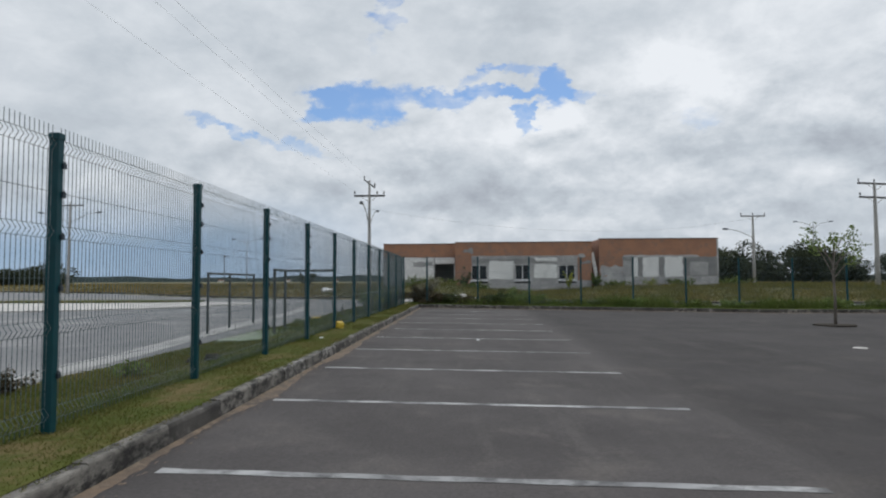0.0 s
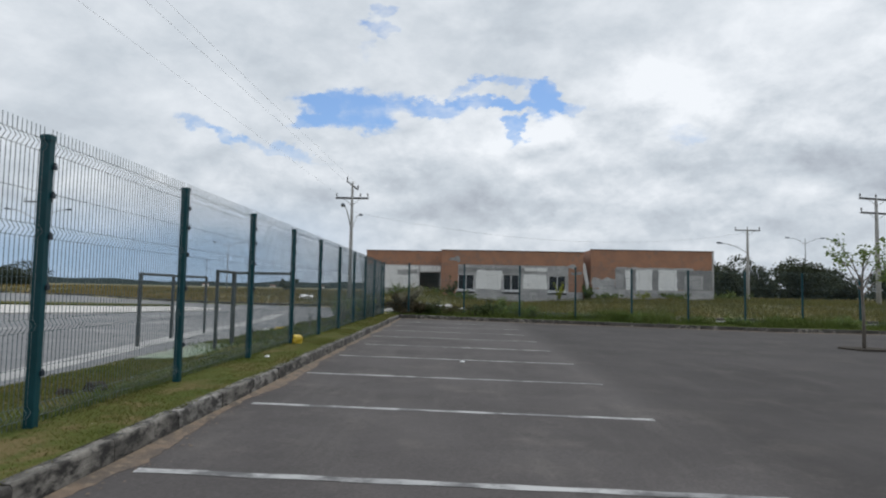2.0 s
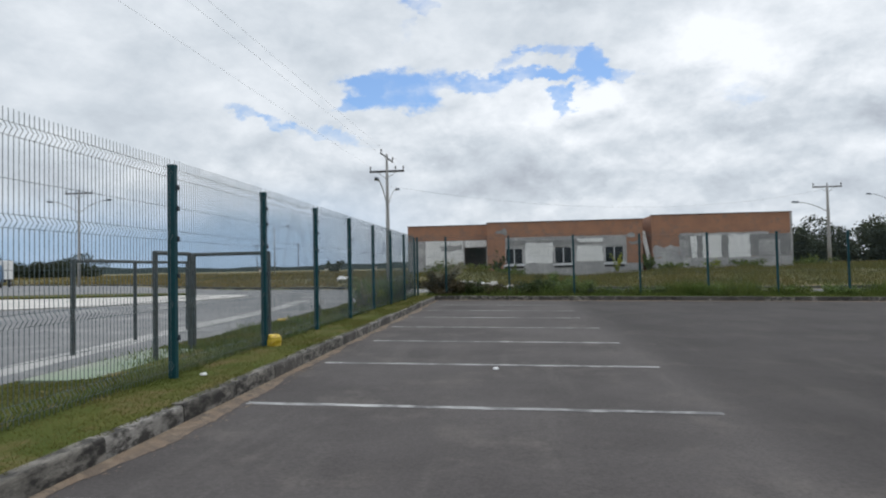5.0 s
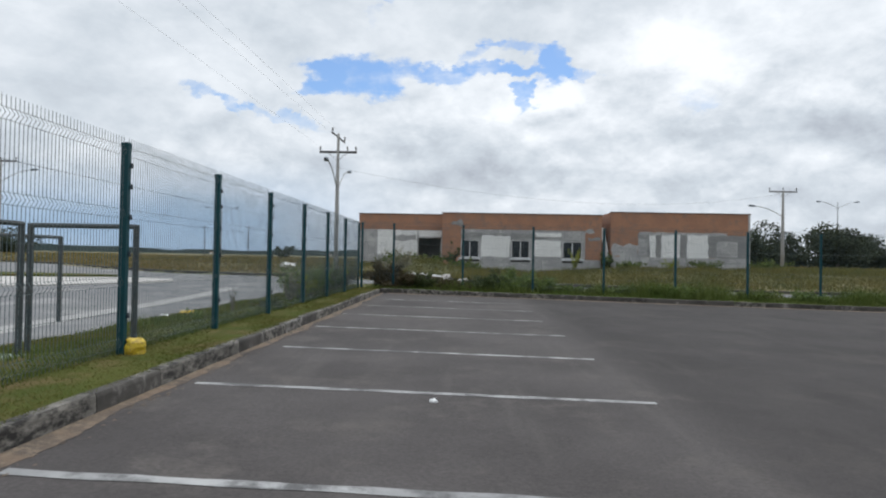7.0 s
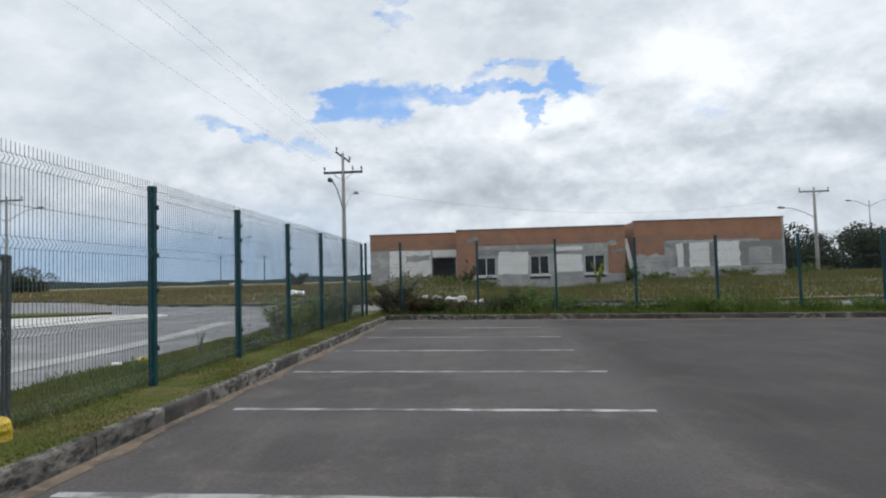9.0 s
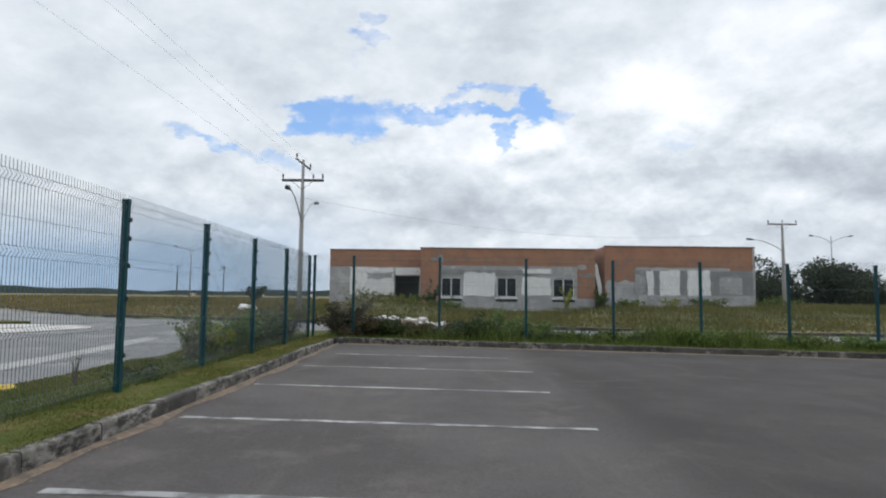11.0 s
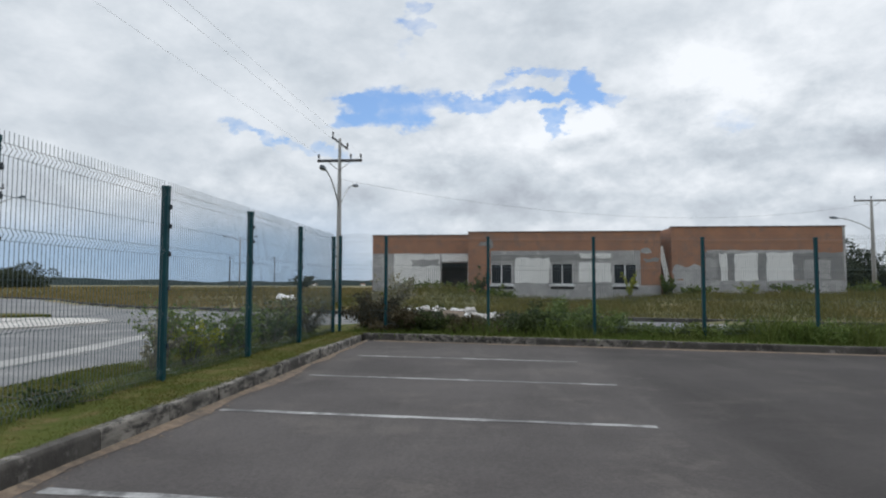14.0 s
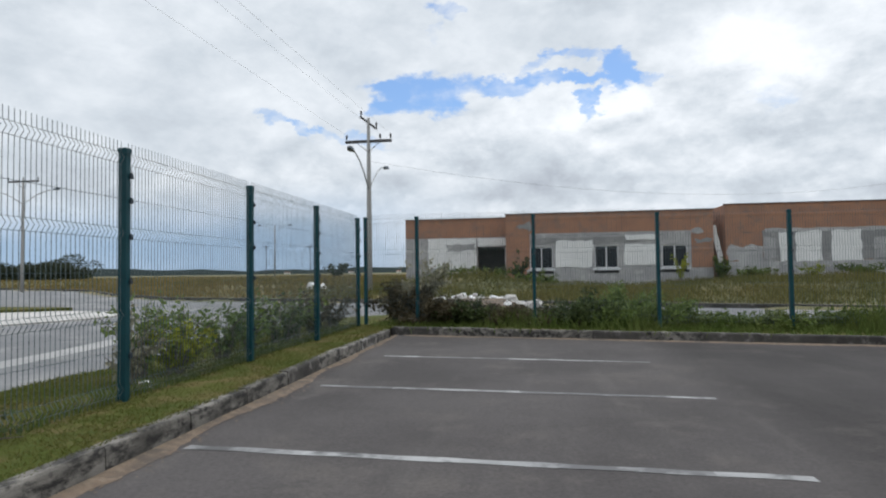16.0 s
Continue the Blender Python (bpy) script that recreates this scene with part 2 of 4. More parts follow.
ARM = surface("weathered_arm", (0.055, 0.055, 0.058), (0.085, 0.08, 0.075), 2.0, 0.8, 0.2, 30)
TRUCK_BLUE = surface("truck_blue_paint", (0.03, 0.09, 0.20), (0.04, 0.11, 0.23), 2.0, 0.35, 0.0, 30)
RUBBER = surface("black_rubber", (0.02, 0.02, 0.02), (0.03, 0.03, 0.03), 5.0, 0.85, 0.1, 40)
GALV = surface("galvanised_tube", (0.30, 0.31, 0.32), (0.24, 0.25, 0.26), 3.0, 0.45, 0.0, 40, metal=0.6)
LAMP = surface("lamp_housing", (0.05, 0.07, 0.09), (0.07, 0.09, 0.11), 4.0, 0.45, 0.0, 40)
RUST = surface("rusty_tube", (0.050, 0.056, 0.056), (0.036, 0.048, 0.052), 4.0, 0.7, 0.3, 60, third=(0.105, 0.085, 0.065), amount=0.33)
BRICK = surface("hollow_brick", (0.34, 0.172, 0.105), (0.27, 0.142, 0.092), 0.9, 0.9, 0.5, 14, third=(0.23, 0.145, 0.11), amount=0.40, speck=0.3)
PLASTER = surface("grey_render", (0.360, 0.354, 0.348), (0.282, 0.276, 0.276), 0.7, 0.92, 0.4, 12, third=(0.432, 0.420, 0.408), amount=0.42)
PLASTER_DARK = surface("damp_render", (0.204, 0.202, 0.204), (0.252, 0.246, 0.240), 0.9, 0.92, 0.4, 12, third=(0.324, 0.312, 0.300), amount=0.35)
WHITE = surface("white_panel_paint", (0.74, 0.735, 0.72), (0.66, 0.655, 0.64), 0.6, 0.8, 0.15, 12, third=(0.42, 0.41, 0.40), amount=0.25, speck=0.1)
COPING = surface("coping_tile", (0.10, 0.075, 0.065), (0.14, 0.11, 0.10), 1.0, 0.85, 0.2, 20)
FRAME = surface("white_window_frame", (0.62, 0.63, 0.64), (0.5, 0.5, 0.5), 3.0, 0.5, 0.0, 30)
DARK = surface("dark_inside_and_sill_shade", (0.025, 0.024, 0.024), (0.04, 0.038, 0.036), 1.0, 0.95, 0.0, 20)
GLASS = glass_dark()
BARK = surface("grey_bark", (0.15, 0.13, 0.11), (0.10, 0.085, 0.07), 3.0, 0.9, 0.6, 40)
GRASS = leafy("grass_blades", (0.070, 0.098, 0.019), (0.148, 0.126, 0.048), 0.8, 0.45, spread=1.3)
RANK = leafy("rank_grass", (0.068, 0.112, 0.024), (0.130, 0.146, 0.046), vary=0.4)
PLOT = leafy("olive_grass", (0.078, 0.096, 0.028), (0.180, 0.146, 0.056), 0.9, 0.3, 0.45, 0.25)
STRAW = leafy("field_grass", (0.0891, 0.0924, 0.0284), (0.2633, 0.1927, 0.0864), spread=0.16, vary=0.25)
LEAF = leafy("shrub_leaves", (0.0806, 0.1274, 0.0364), (0.1755, 0.2210, 0.0715), 0.6, 0.35)
LEAF_DARK = leafy("dark_leaves", (0.036, 0.052, 0.022), (0.075, 0.095, 0.036))
LEAF_YELLOW = leafy("yellow_green_leaves", (0.12, 0.17, 0.025), (0.30, 0.30, 0.035))
LEAF_DRY = leafy("dry_brush", (0.042, 0.036, 0.022), (0.10, 0.082, 0.048))
LEAF_GREY = leafy("pale_twigs", (0.20, 0.19, 0.13), (0.28, 0.26, 0.18))
FOREST = leafy("forest_leaves", (0.036, 0.046, 0.030), (0.062, 0.072, 0.044), 0.8, 0.2, 0.3)
DIRT = surface("dark_soil", (0.050, 0.042, 0.034), (0.035, 0.030, 0.025), 3.0, 0.95, 0.8, 40, third=(0.075, 0.063, 0.05), amount=0.35, shine=0.1)
ROOF_TILE = surface("clay_roof_tiles", (0.22, 0.09, 0.055), (0.17, 0.075, 0.05), 0.5, 0.9, 0.2, 8)
YELLOW = surface("yellow_plastic", (0.58, 0.42, 0.02), (0.46, 0.31, 0.02), 14.0, 0.45, 0.4, 60, third=(0.16, 0.10, 0.02), amount=0.40)
LITTER = surface("white_plastic", (0.75, 0.75, 0.74), (0.6, 0.6, 0.6), 5.0, 0.5, 0.3, 30)
RUBBLE = surface("broken_plaster", (0.50, 0.48, 0.45), (0.33, 0.31, 0.29), 2.0, 0.95, 0.6, 20)
GREEN_SLAB = surface("green_painted_slab", (0.15, 0.20, 0.135), (0.20, 0.225, 0.17), 1.2, 0.85, 0.2, 30, third=(0.26, 0.255, 0.23), amount=0.35)
CABLE = surface("cable", (0.70, 0.71, 0.72), (0.62, 0.63, 0.65), 1.0, 0.6, 0.0, 20)
ARM_PALE = surface("bleached_arm", (0.24, 0.24, 0.24), (0.18, 0.18, 0.185), 2.0, 0.8, 0.2, 30)
HILL = surface("far_hill", (0.06, 0.085, 0.085), (0.075, 0.10, 0.10), 0.01, 0.95, 0.0, 0.2)


# ---------------------------------------------------------------- mesh helpers
class Shape:
    """Collects vertices and faces of one part."""

    def __init__(self):
        self.v, self.f = [], []

    def add(self, verts, faces):
        n = len(self.v)
        self.v += [tuple(p) for p in verts]
        self.f += [tuple(i + n for i in face) for face in faces]
        return self

    def box(self, x0, x1, y0, y1, z0, z1, bevel=0.0):
        if bevel <= 0:
            p = [(x, y, z) for z in (z0, z1) for x, y in ((x0, y0), (x1, y0), (x1, y1), (x0, y1))]
            return self.add(p, [(3, 2, 1, 0), (4, 5, 6, 7), (0, 1, 5, 4), (1, 2, 6, 5), (2, 3, 7, 6), (3, 0, 4, 7)])
        b, rings = bevel, []
        for z, inset in ((z0, 0), (z1 - b, 0), (z1, b)):
            a, c, d, e = x0 + inset, x1 - inset, y0 + inset, y1 - inset
            rings.append([(a + b, d, z), (c - b, d, z), (c, d + b, z), (c, e - b, z), (c - b, e, z), (a + b, e, z), (a, e - b, z), (a, d + b, z)])
        return self.loft(rings)

    def loft(self, rings, caps=True):
        k = len(rings[0])
        faces = [(r * k + i, r * k + (i + 1) % k, (r + 1) * k + (i + 1) % k, (r + 1) * k + i) for r in range(len(rings) - 1) for i in range(k)]
        if caps:
            faces += [tuple(range(k - 1, -1, -1)), tuple((len(rings) - 1) * k + i for i in range(k))]
        return self.add([p for ring in rings for p in ring], faces)

    def tube(self, path, radius, sides=8):
        """A round tube along a path; radius one number or one a point."""
        path = [Vector(p) for p in path]
        radii = radius if isinstance(radius, (list, tuple)) else [radius] * len(path)
        rings = []
        for i, p in enumerate(path):
            d = (path[min(i + 1, len(path) - 1)] - path[max(i - 1, 0)]).normalized()
            side = d.cross(Vector((0, 0, 1))) if abs(d.z) < 0.95 else d.cross(Vector((0, 1, 0)))
            side.normalize()
            up = side.cross(d)
            rings.append([p + radii[i] * (math.cos(a) * side + math.sin(a) * up) for a in (2 * math.pi * k / sides for k in range(sides))])
        return self.loft(rings)

    def lathe(self, profile, at=(0, 0, 0), sides=12):
        return self.loft([[(at[0] + r * math.cos(2 * math.pi * k / sides), at[1] + r * math.sin(2 * math.pi * k / sides), at[2] + z) for k in range(sides)] for r, z in profile])

    def mesh(self, name, material, smooth=False):
        me = bpy.data.meshes.new(name)
        me.from_pydata(self.v, [], self.f)
        me.materials.append(material)
        if smooth:
            me.polygons.foreach_set("use_smooth", [True] * len(me.polygons))
        me.update()
        return me


def part(name, shape, material, parent=None, label="", smooth=False):
    ob = new(name, shape.mesh(name, material, smooth) if isinstance(shape, Shape) else shape)
    ob.parent = parent
    return tagged(ob, label)


def thing(name, label, category, at=(0, 0, 0), group=""):
    ob = new(name)
    ob.empty_display_size = 0.2
    ob.matrix_world = Matrix.Translation(at)
    return tagged(ob, label, category, group)


def setting(name, shape, material, label, category):
    return tagged(part(name, shape, material), label, category, kind="structure")


def quads_mesh(name, corners, material):
    """A mesh of loose quads from an array n x 4 x 3."""
    n = len(corners)
    me = bpy.data.meshes.new(name)
    me.vertices.add(4 * n)
    me.vertices.foreach_set("co", np.asarray(corners, np.float32).ravel())
    me.loops.add(4 * n)
    me.loops.foreach_set("vertex_index", np.arange(4 * n, dtype=np.int32))
    me.polygons.add(n)
    me.polygons.foreach_set("loop_start", np.arange(0, 4 * n, 4, dtype=np.int32))
    me.materials.append(material)
    me.update(calc_edges=True)
    return me


def leaves(centres, size, rng, droop=0.3, slim=0.5):
    """Leaf quads, pointed at both ends, of random turn at the given centres."""
    n = len(centres)
    a = rng.normal(size=(n, 3))
    a[:, 2] = a[:, 2] * 0.7 - droop
    a /= np.linalg.norm(a, axis=1)[:, None]
    b = np.cross(a, rng.normal(size=(n, 3)))
    b /= np.linalg.norm(b, axis=1)[:, None] + 1e-9
    s = size * rng.uniform(0.6, 1.4, (n, 1))
    c = np.asarray(centres)
    return np.stack([c - a * s, c + b * s * slim, c + a * s, c - b * s * slim], 1)


def blades(x, y, z, height, width, rng, lean=0.35):
    """Grass blades that taper to a tip, standing at x, y, z."""
    n = len(x)
    turn = rng.uniform(0, 2 * np.pi, n)
    h = height * rng.uniform(0.5, 1.3, n)
    foot = np.stack([x, y, z], 1)
    across = np.stack([np.cos(turn), np.sin(turn), 0 * turn], 1) * (np.asarray(width) * np.ones(n))[:, None] / 2
    bend = rng.normal(size=(n, 2)) * lean
    top = foot + np.stack([bend[:, 0] * h, bend[:, 1] * h, h], 1)
    return np.stack([foot - across, foot + across, top + across * 0.25, top - across * 0.25], 1)


def smooth_step(a, b, x):
    s = np.clip((np.asarray(x, float) - a) / (b - a), 0, 1)
    return s * s * (3 - 2 * s)


# ---------------------------------------------------------------- the lie of the land
KERB_X, KERB_Y = -1.71, 24.60  # faces of the two kerbs of the car park
FENCE_X, FENCE_Y = -2.61, 25.45
SLANT = 0.048  # the end of the car park runs a little askew
FALL = 0.015  # the car park drains away from the side kerb
ROAD_EDGE = [(70, 33.0), (20, 34.4), (6, 35.2), (-3, 36.4), (-10, 38.6), (-17, 41.0), (-25, 47.5), (-36, 59), (-80, 84)]  # far side of the road


def fall(x):
    """Drop of the car park and what adjoins it towards the east."""
    return -FALL * np.clip(np.asarray(x, float) - KERB_X, 0.0, 16.0)


def edge_y(x):
    xs, ys = zip(*sorted(ROAD_EDGE))
    return np.interp(x, xs, ys)


def land(x, y):
    """Height of the ground outside the car park and the roads."""
    x, y = np.asarray(x, float), np.asarray(y, float)
    past = y - edge_y(x)
    rise = smooth_step(0.2, 13, past) * np.interp(x, (-8, -2, 1, 8, 12, 25), (0.48, 0.50, 0.15, 0.15, 0.52, 0.62))
    rise = rise + 0.60 * np.exp(-(((x + 1.6) / 3.4) ** 2) - ((y - 44.5) / 2.6) ** 2)
    far = smooth_step(60, 400, np.hypot(x, y)) * 0.15
    return np.where(past > 0, 0.10 + rise + far + fall(x) * (1 - smooth_step(0, 11, past)), -0.07 + fall(x))


def ground_sheet():
    near_x = np.arange(-90, 90.1, 2.0)
    near_y = np.arange(-40, 110.1, 1.0)
    outer = np.array([130.0, 200, 320, 520, 900, 1600, 3000])
    xs = np.concatenate([-outer[::-1], near_x, outer])
    ys = np.concatenate([-outer[::-1], near_y, outer + 20])
    gx, gy = np.meshgrid(xs, ys)
    gz = land(gx, gy)
    w, h = len(xs), len(ys)
    faces = [(j * w + i, j * w + i + 1, (j + 1) * w + i + 1, (j + 1) * w + i) for j in range(h - 1) for i in range(w - 1)]
    s = Shape().add(np.stack([gx.ravel(), gy.ravel(), gz.ravel()], 1).tolist(), faces)
    return setting("ground", s, FIELD, "flat field of dry yellow-green grass round the site", "field")


ground_sheet()


def strip(points, z, thick=0.0):
    """A flat polygon at height z."""
    n = len(points)
    s = Shape()
    if thick:
        return s.loft([[(x, y, z - thick) for x, y in points], [(x, y, z) for x, y in points]])
    return s.add([(x, y, z) for x, y in points], [tuple(range(n))])


def band(xs, ys0, ys1, z):
    """A sheet between two edges over the same x; z a number or a function."""
    s = Shape()
    lift = z if callable(z) else (lambda x, y: z)
    verts = [(x, y, lift(x, y)) for x, y in zip(xs, ys0)] + [(x, y, lift(x, y)) for x, y in zip(xs, ys1)]
    n = len(xs)
    return s.add(verts, [(i, i + 1, n + i + 1, n + i) for i in range(n - 1)])


# car park asphalt, roads
park = Shape()
park_x = [KERB_X - 0.02, KERB_X, KERB_X + 4, KERB_X + 8, KERB_X + 12, KERB_X + 16, 22, 30, 46]
for x0, x1 in zip(park_x[:-1], park_x[1:]):
    z0, z1 = float(fall(x0)), float(fall(x1))
    for j in range(16):
        y0, y1 = -40 + (KERB_Y + 40) * j / 16, -40 + (KERB_Y + 40) * (j + 1) / 16
        park.add([(x0, y0, z0), (x1, y0, z1), (x1, y1, z1), (x0, y1, z0)], [(0, 1, 2, 3)])
setting("car_park", park, ASPHALT, "dark grey worn asphalt surface of the empty car park", "asphalt")
xs = [-80, -36, -25, -17, -10, -4.6, -3, KERB_X, 6, KERB_X + 16, 20, 70]
setting("road", band(xs, [-40, -40, -40, -40, -40, -40, 28.2, 28.2, 28.2, 28.2, 28.2, 28.2], [float(edge_y(x)) for x in xs], lambda x, y: float(fall(x))), ROAD, "sun-bleached grey road with a wide junction outside the fence", "road")


# verges: raised strips of lawn behind the kerbs
def lawn_left(x, y):
    x, y = np.asarray(x, float), np.asarray(y, float)
    return 0.130 + 0.022 * smooth_step(-2.45, -1.9, x) + 0.012 * np.sin(1.7 * y + x) + 0.010 * np.sin(5.1 * x + 2.3 * y) - 0.115 * smooth_step(-3.1, -4.6, x)


def end_y(x):
    """The line of the far kerb's face."""
    return KERB_Y - SLANT * (np.asarray(x, float) - KERB_X)


def lawn_far(x, y):
    x, y = np.asarray(x, float), np.asarray(y, float)
    return 0.135 + fall(x) + 0.012 * np.sin(1.3 * x + y) + 0.012 * np.sin(4.3 * y + 1.9 * x) - 0.115 * smooth_step(26.9, 28.3, y)


def lawn(name, x0, x1, y0, y1, nx, ny, lift, label, edge=None):
    gx, gy = np.meshgrid(np.linspace(x0, x1, nx), np.linspace(y0, y1, ny))
    if edge:  # from the kerb's back to the road
        gy = edge(gx) + y0 + (28.3 - edge(gx) - y0) * (gy - y0) / (y1 - y0)
    z = lift(gx, gy)
    faces = [(j * nx + i, j * nx + i + 1, (j + 1) * nx + i + 1, (j + 1) * nx + i) for j in range(ny - 1) for i in range(nx - 1)]
    return setting(name, Shape().add(np.stack([gx.ravel(), gy.ravel(), z.ravel()], 1).tolist(), faces), SOIL, label, "lawn")


lawn("verge_left", -4.75, KERB_X - 0.11, -40, 28.3, 14, 160, lawn_left, "strip of mown green lawn along the fence")
lawn("verge_far", KERB_X - 0.11, 46, 0.11, 1.0, 120, 18, lawn_far, "strip of lawn and weeds at the far fence", end_y)

# pale concrete gutter along the near side of the side road, paving of the traffic island
gut = Shape()
gy = [-40, 0, 6, 10, 14, 18, 22, 26]
gx0 = [-5.0, -4.95, -5.05, -5.5, -5.9, -6.1, -6.5, -7.2]
for k in range(len(gy) - 1):
    w0, w1 = 0.55, 0.55
    gut.add([(gx0[k] - w0, gy[k], 0.006), (gx0[k], gy[k], 0.006), (gx0[k + 1], gy[k + 1], 0.006), (gx0[k + 1] - w1, gy[k + 1], 0.006)], [(0, 1, 2, 3)])
setting("gutter", gut, CONCRETE, "pale concrete gutter strip along the side road", "gutter")


def island(cx, cy, rx, ry, turn, z0, z1, steps=48, wave=0.05):
    ring = []
    for k in range(steps):
        a = 2 * math.pi * k / steps
        r = 1 + wave * math.sin(3 * a + 1) + wave * 0.6 * math.sin(5 * a)
        x, y = rx * r * math.cos(a), ry * r * math.sin(a)
        ring.append((cx + x * math.cos(turn) - y * math.sin(turn), cy + x * math.sin(turn) + y * math.cos(turn)))
    return Shape().loft([[(x, y, z0) for x, y in ring], [(x, y, z1) for x, y in ring]])


setting("paved_apron", island(-21.5, 26.0, 10.0, 6.0, 0.35, -0.02, 0.05), PALE, "pale sandy paving of the traffic island", "paving")
setting("island_lawn", island(-22.5, 32.0, 6.5, 1.7, 0.05, 0.0, 0.14), SOIL, "low grass bed on the traffic island", "lawn")
tagged(part("painted_slab", Shape().box(-4.5, -3.25, 7.6, 10.2, -0.02, 0.085, 0.01), GREEN_SLAB), "pale green painted concrete slab in the lawn", "slab")


# ---------------------------------------------------------------- kerbs
def kerb_stone(length, rng):
    """One kerb stone along +x, its face towards -y, worn along the top edge."""
    chips = [rng.uniform(0, 0.012) for _ in range(4)]
    prof = lambda c: [(0.0, -0.03), (0.006, 0.140 - c), (0.010, 0.155 - c), (0.020, 0.164), (0.118, 0.165), (0.12, -0.03)]
    rings = [[(length * k / 3, p, q) for p, q in prof(chips[k])] for k in range(4)]
    return Shape().loft([r[::-1] for r in rings])


rng_k = random.Random(4)
stones = [kerb_stone(0.99, rng_k).mesh("kerb_stone", mat) for mat in (KERB, KERB, KERB_PALE, KERB, KERB_DARK)]
for name, label in (("kerb_left", "row of dirty concrete kerb stones beside the lawn"), ("kerb_far", "row of dark stained kerb stones at the far lawn")):
    row = tagged(new(name), label, "kerb", kind="structure")
    for k in range(31 if name == "kerb_left" else 34):
        ob = new("kerb_stone", stones[rng_k.choice((0, 1, 2, 3, 0, 4))] if name == "kerb_left" else stones[rng_k.choice((4, 4, 1, 4))])
        ob.parent = row
        tilt = (rng_k.uniform(-0.5, 0.5), rng_k.uniform(-0.4, 0.4), rng_k.uniform(-0.4, 0.4))
        if name == "kerb_left":
            ob.matrix_basis = pose(KERB_X + rng_k.uniform(-0.006, 0.006), -6.9 + k, rng_k.uniform(-0.006, 0.004), tilt[0], tilt[1], 90 + tilt[2])
        else:
            ob.matrix_basis = pose(KERB_X - 0.1 + k * 0.9935, float(end_y(KERB_X - 0.1 + k * 0.9935)) + rng_k.uniform(-0.006, 0.006), float(fall(KERB_X + k * 0.9935)) + rng_k.uniform(-0.006, 0.004), tilt[0], tilt[1] + (0.86 if k < 16 else 0), tilt[2] - math.degrees(math.atan(SLANT)))

# kerb across the road, under the field
far_kerb = Shape()
pts = [(x, float(edge_y(x))) for x in np.arange(70, -80, -1.5)]
for (ax, ay), (bx, by) in zip(pts[:-1], pts[1:]):
    az, bz = float(fall(ax)), float(fall(bx))
    far_kerb.loft([[(ax, ay, az - 0.05), (ax, ay, az + 0.15), (ax, ay + 0.14, az + 0.16), (ax, ay + 0.14, az - 0.05)], [(bx, by, bz - 0.05), (bx, by, bz + 0.15), (bx, by + 0.14, bz + 0.16), (bx, by + 0.14, bz - 0.05)]])
setting("road_kerb", far_kerb, KERB_DARK, "dark kerb on the field side of the road", "kerb")

# washed-up sand along the kerb faces
rng_s = np.random.default_rng(5)
sy = np.arange(-6, KERB_Y, 0.04)
wide = 0.025 + 0.16 * np.interp(sy, np.arange(-6, 26, 0.9), rng_s.uniform(0.0, 1, len(np.arange(-6, 26, 0.9))) ** 1.4)
wide = wide * (0.75 + 0.5 * np.convolve(rng_s.uniform(0, 1, len(sy) + 6), np.ones(7) / 7, "valid")) + 0.05 * np.convolve(rng_s.uniform(0, 1, len(sy) + 2), np.ones(3) / 3, "valid")
sand = Shape().add([(KERB_X + 0.012, y, 0.020) for y in sy] + [(KERB_X + w, y, float(fall(KERB_X + w)) + 0.003) for y, w in zip(sy, wide)], [(i, len(sy) + i, len(sy) + i + 1, i + 1) for i in range(len(sy) - 1)])
for _ in range(900):  # drifts and crumbs beyond the edge
    i = int(rng_s.integers(0, len(sy)))
    cx, cy = KERB_X + wide[i] + abs(rng_s.normal(0, 0.07)), sy[i] + rng_s.uniform(-0.02, 0.02)
    r = 0.004 + 0.012 * rng_s.uniform(0, 1) ** 2
    ring = [(cx + r * rng_s.uniform(0.5, 1) * math.cos(a), cy + 2 * r * rng_s.uniform(0.5, 1) * math.sin(a)) for a in (math.pi * k / 3.5 for k in range(7))]
    sand.add([(px, py, float(fall(px)) + 0.0045) for px, py in ring], [tuple(range(7))])
setting("sand_strip", sand, SAND, "brown washed-up sand along the foot of the kerb", "sand")
sx = np.arange(KERB_X + 0.2, 32, 0.2)
wide = 0.10 + 0.16 * np.interp(sx, np.arange(-3, 34, 1.1), rng_s.uniform(0, 1, len(np.arange(-3, 34, 1.1)))) + 0.05 * rng_s.uniform(0, 1, len(sx))
sand = Shape().add([(x, float(end_y(x)) - 0.012, float(fall(x)) + 0.015) for x in sx] + [(x, float(end_y(x)) - w, float(fall(x)) + 0.003) for x, w in zip(sx, wide)], [(i, i + 1, len(sx) + i + 1, len(sx) + i) for i in range(len(sx) - 1)])
setting("sand_strip_far", sand, SAND, "thin line of sand along the far kerb", "sand")

# parking bay lines: strokes of paint, some worn through; (from, to, faint) in metres from the kerb
WHOLE = [(0.22, 4.60, False)]
LINES = [WHOLE, WHOLE, [(0.2, 2.9, False), (2.9, 3.6, True), (3.6, 4.5, False)], [(0.2, 3.6, False), (3.6, 4.55, True)],
         WHOLE, [(0.35, 3.75, False), (3.75, 3.95, True), (3.95, 4.55, False)], [(0.2, 4.58, False)], [(0.2, 2.9, False), (2.9, 3.9, True), (3.9, 4.5, False)],
         [(0.35, 1.2, True), (1.2, 2.6, False), (2.6, 4.6, True)], [(0.5, 1.65, False), (1.65, 2.4, True), (2.4, 3.75, False), (3.75, 4.4, True)]]
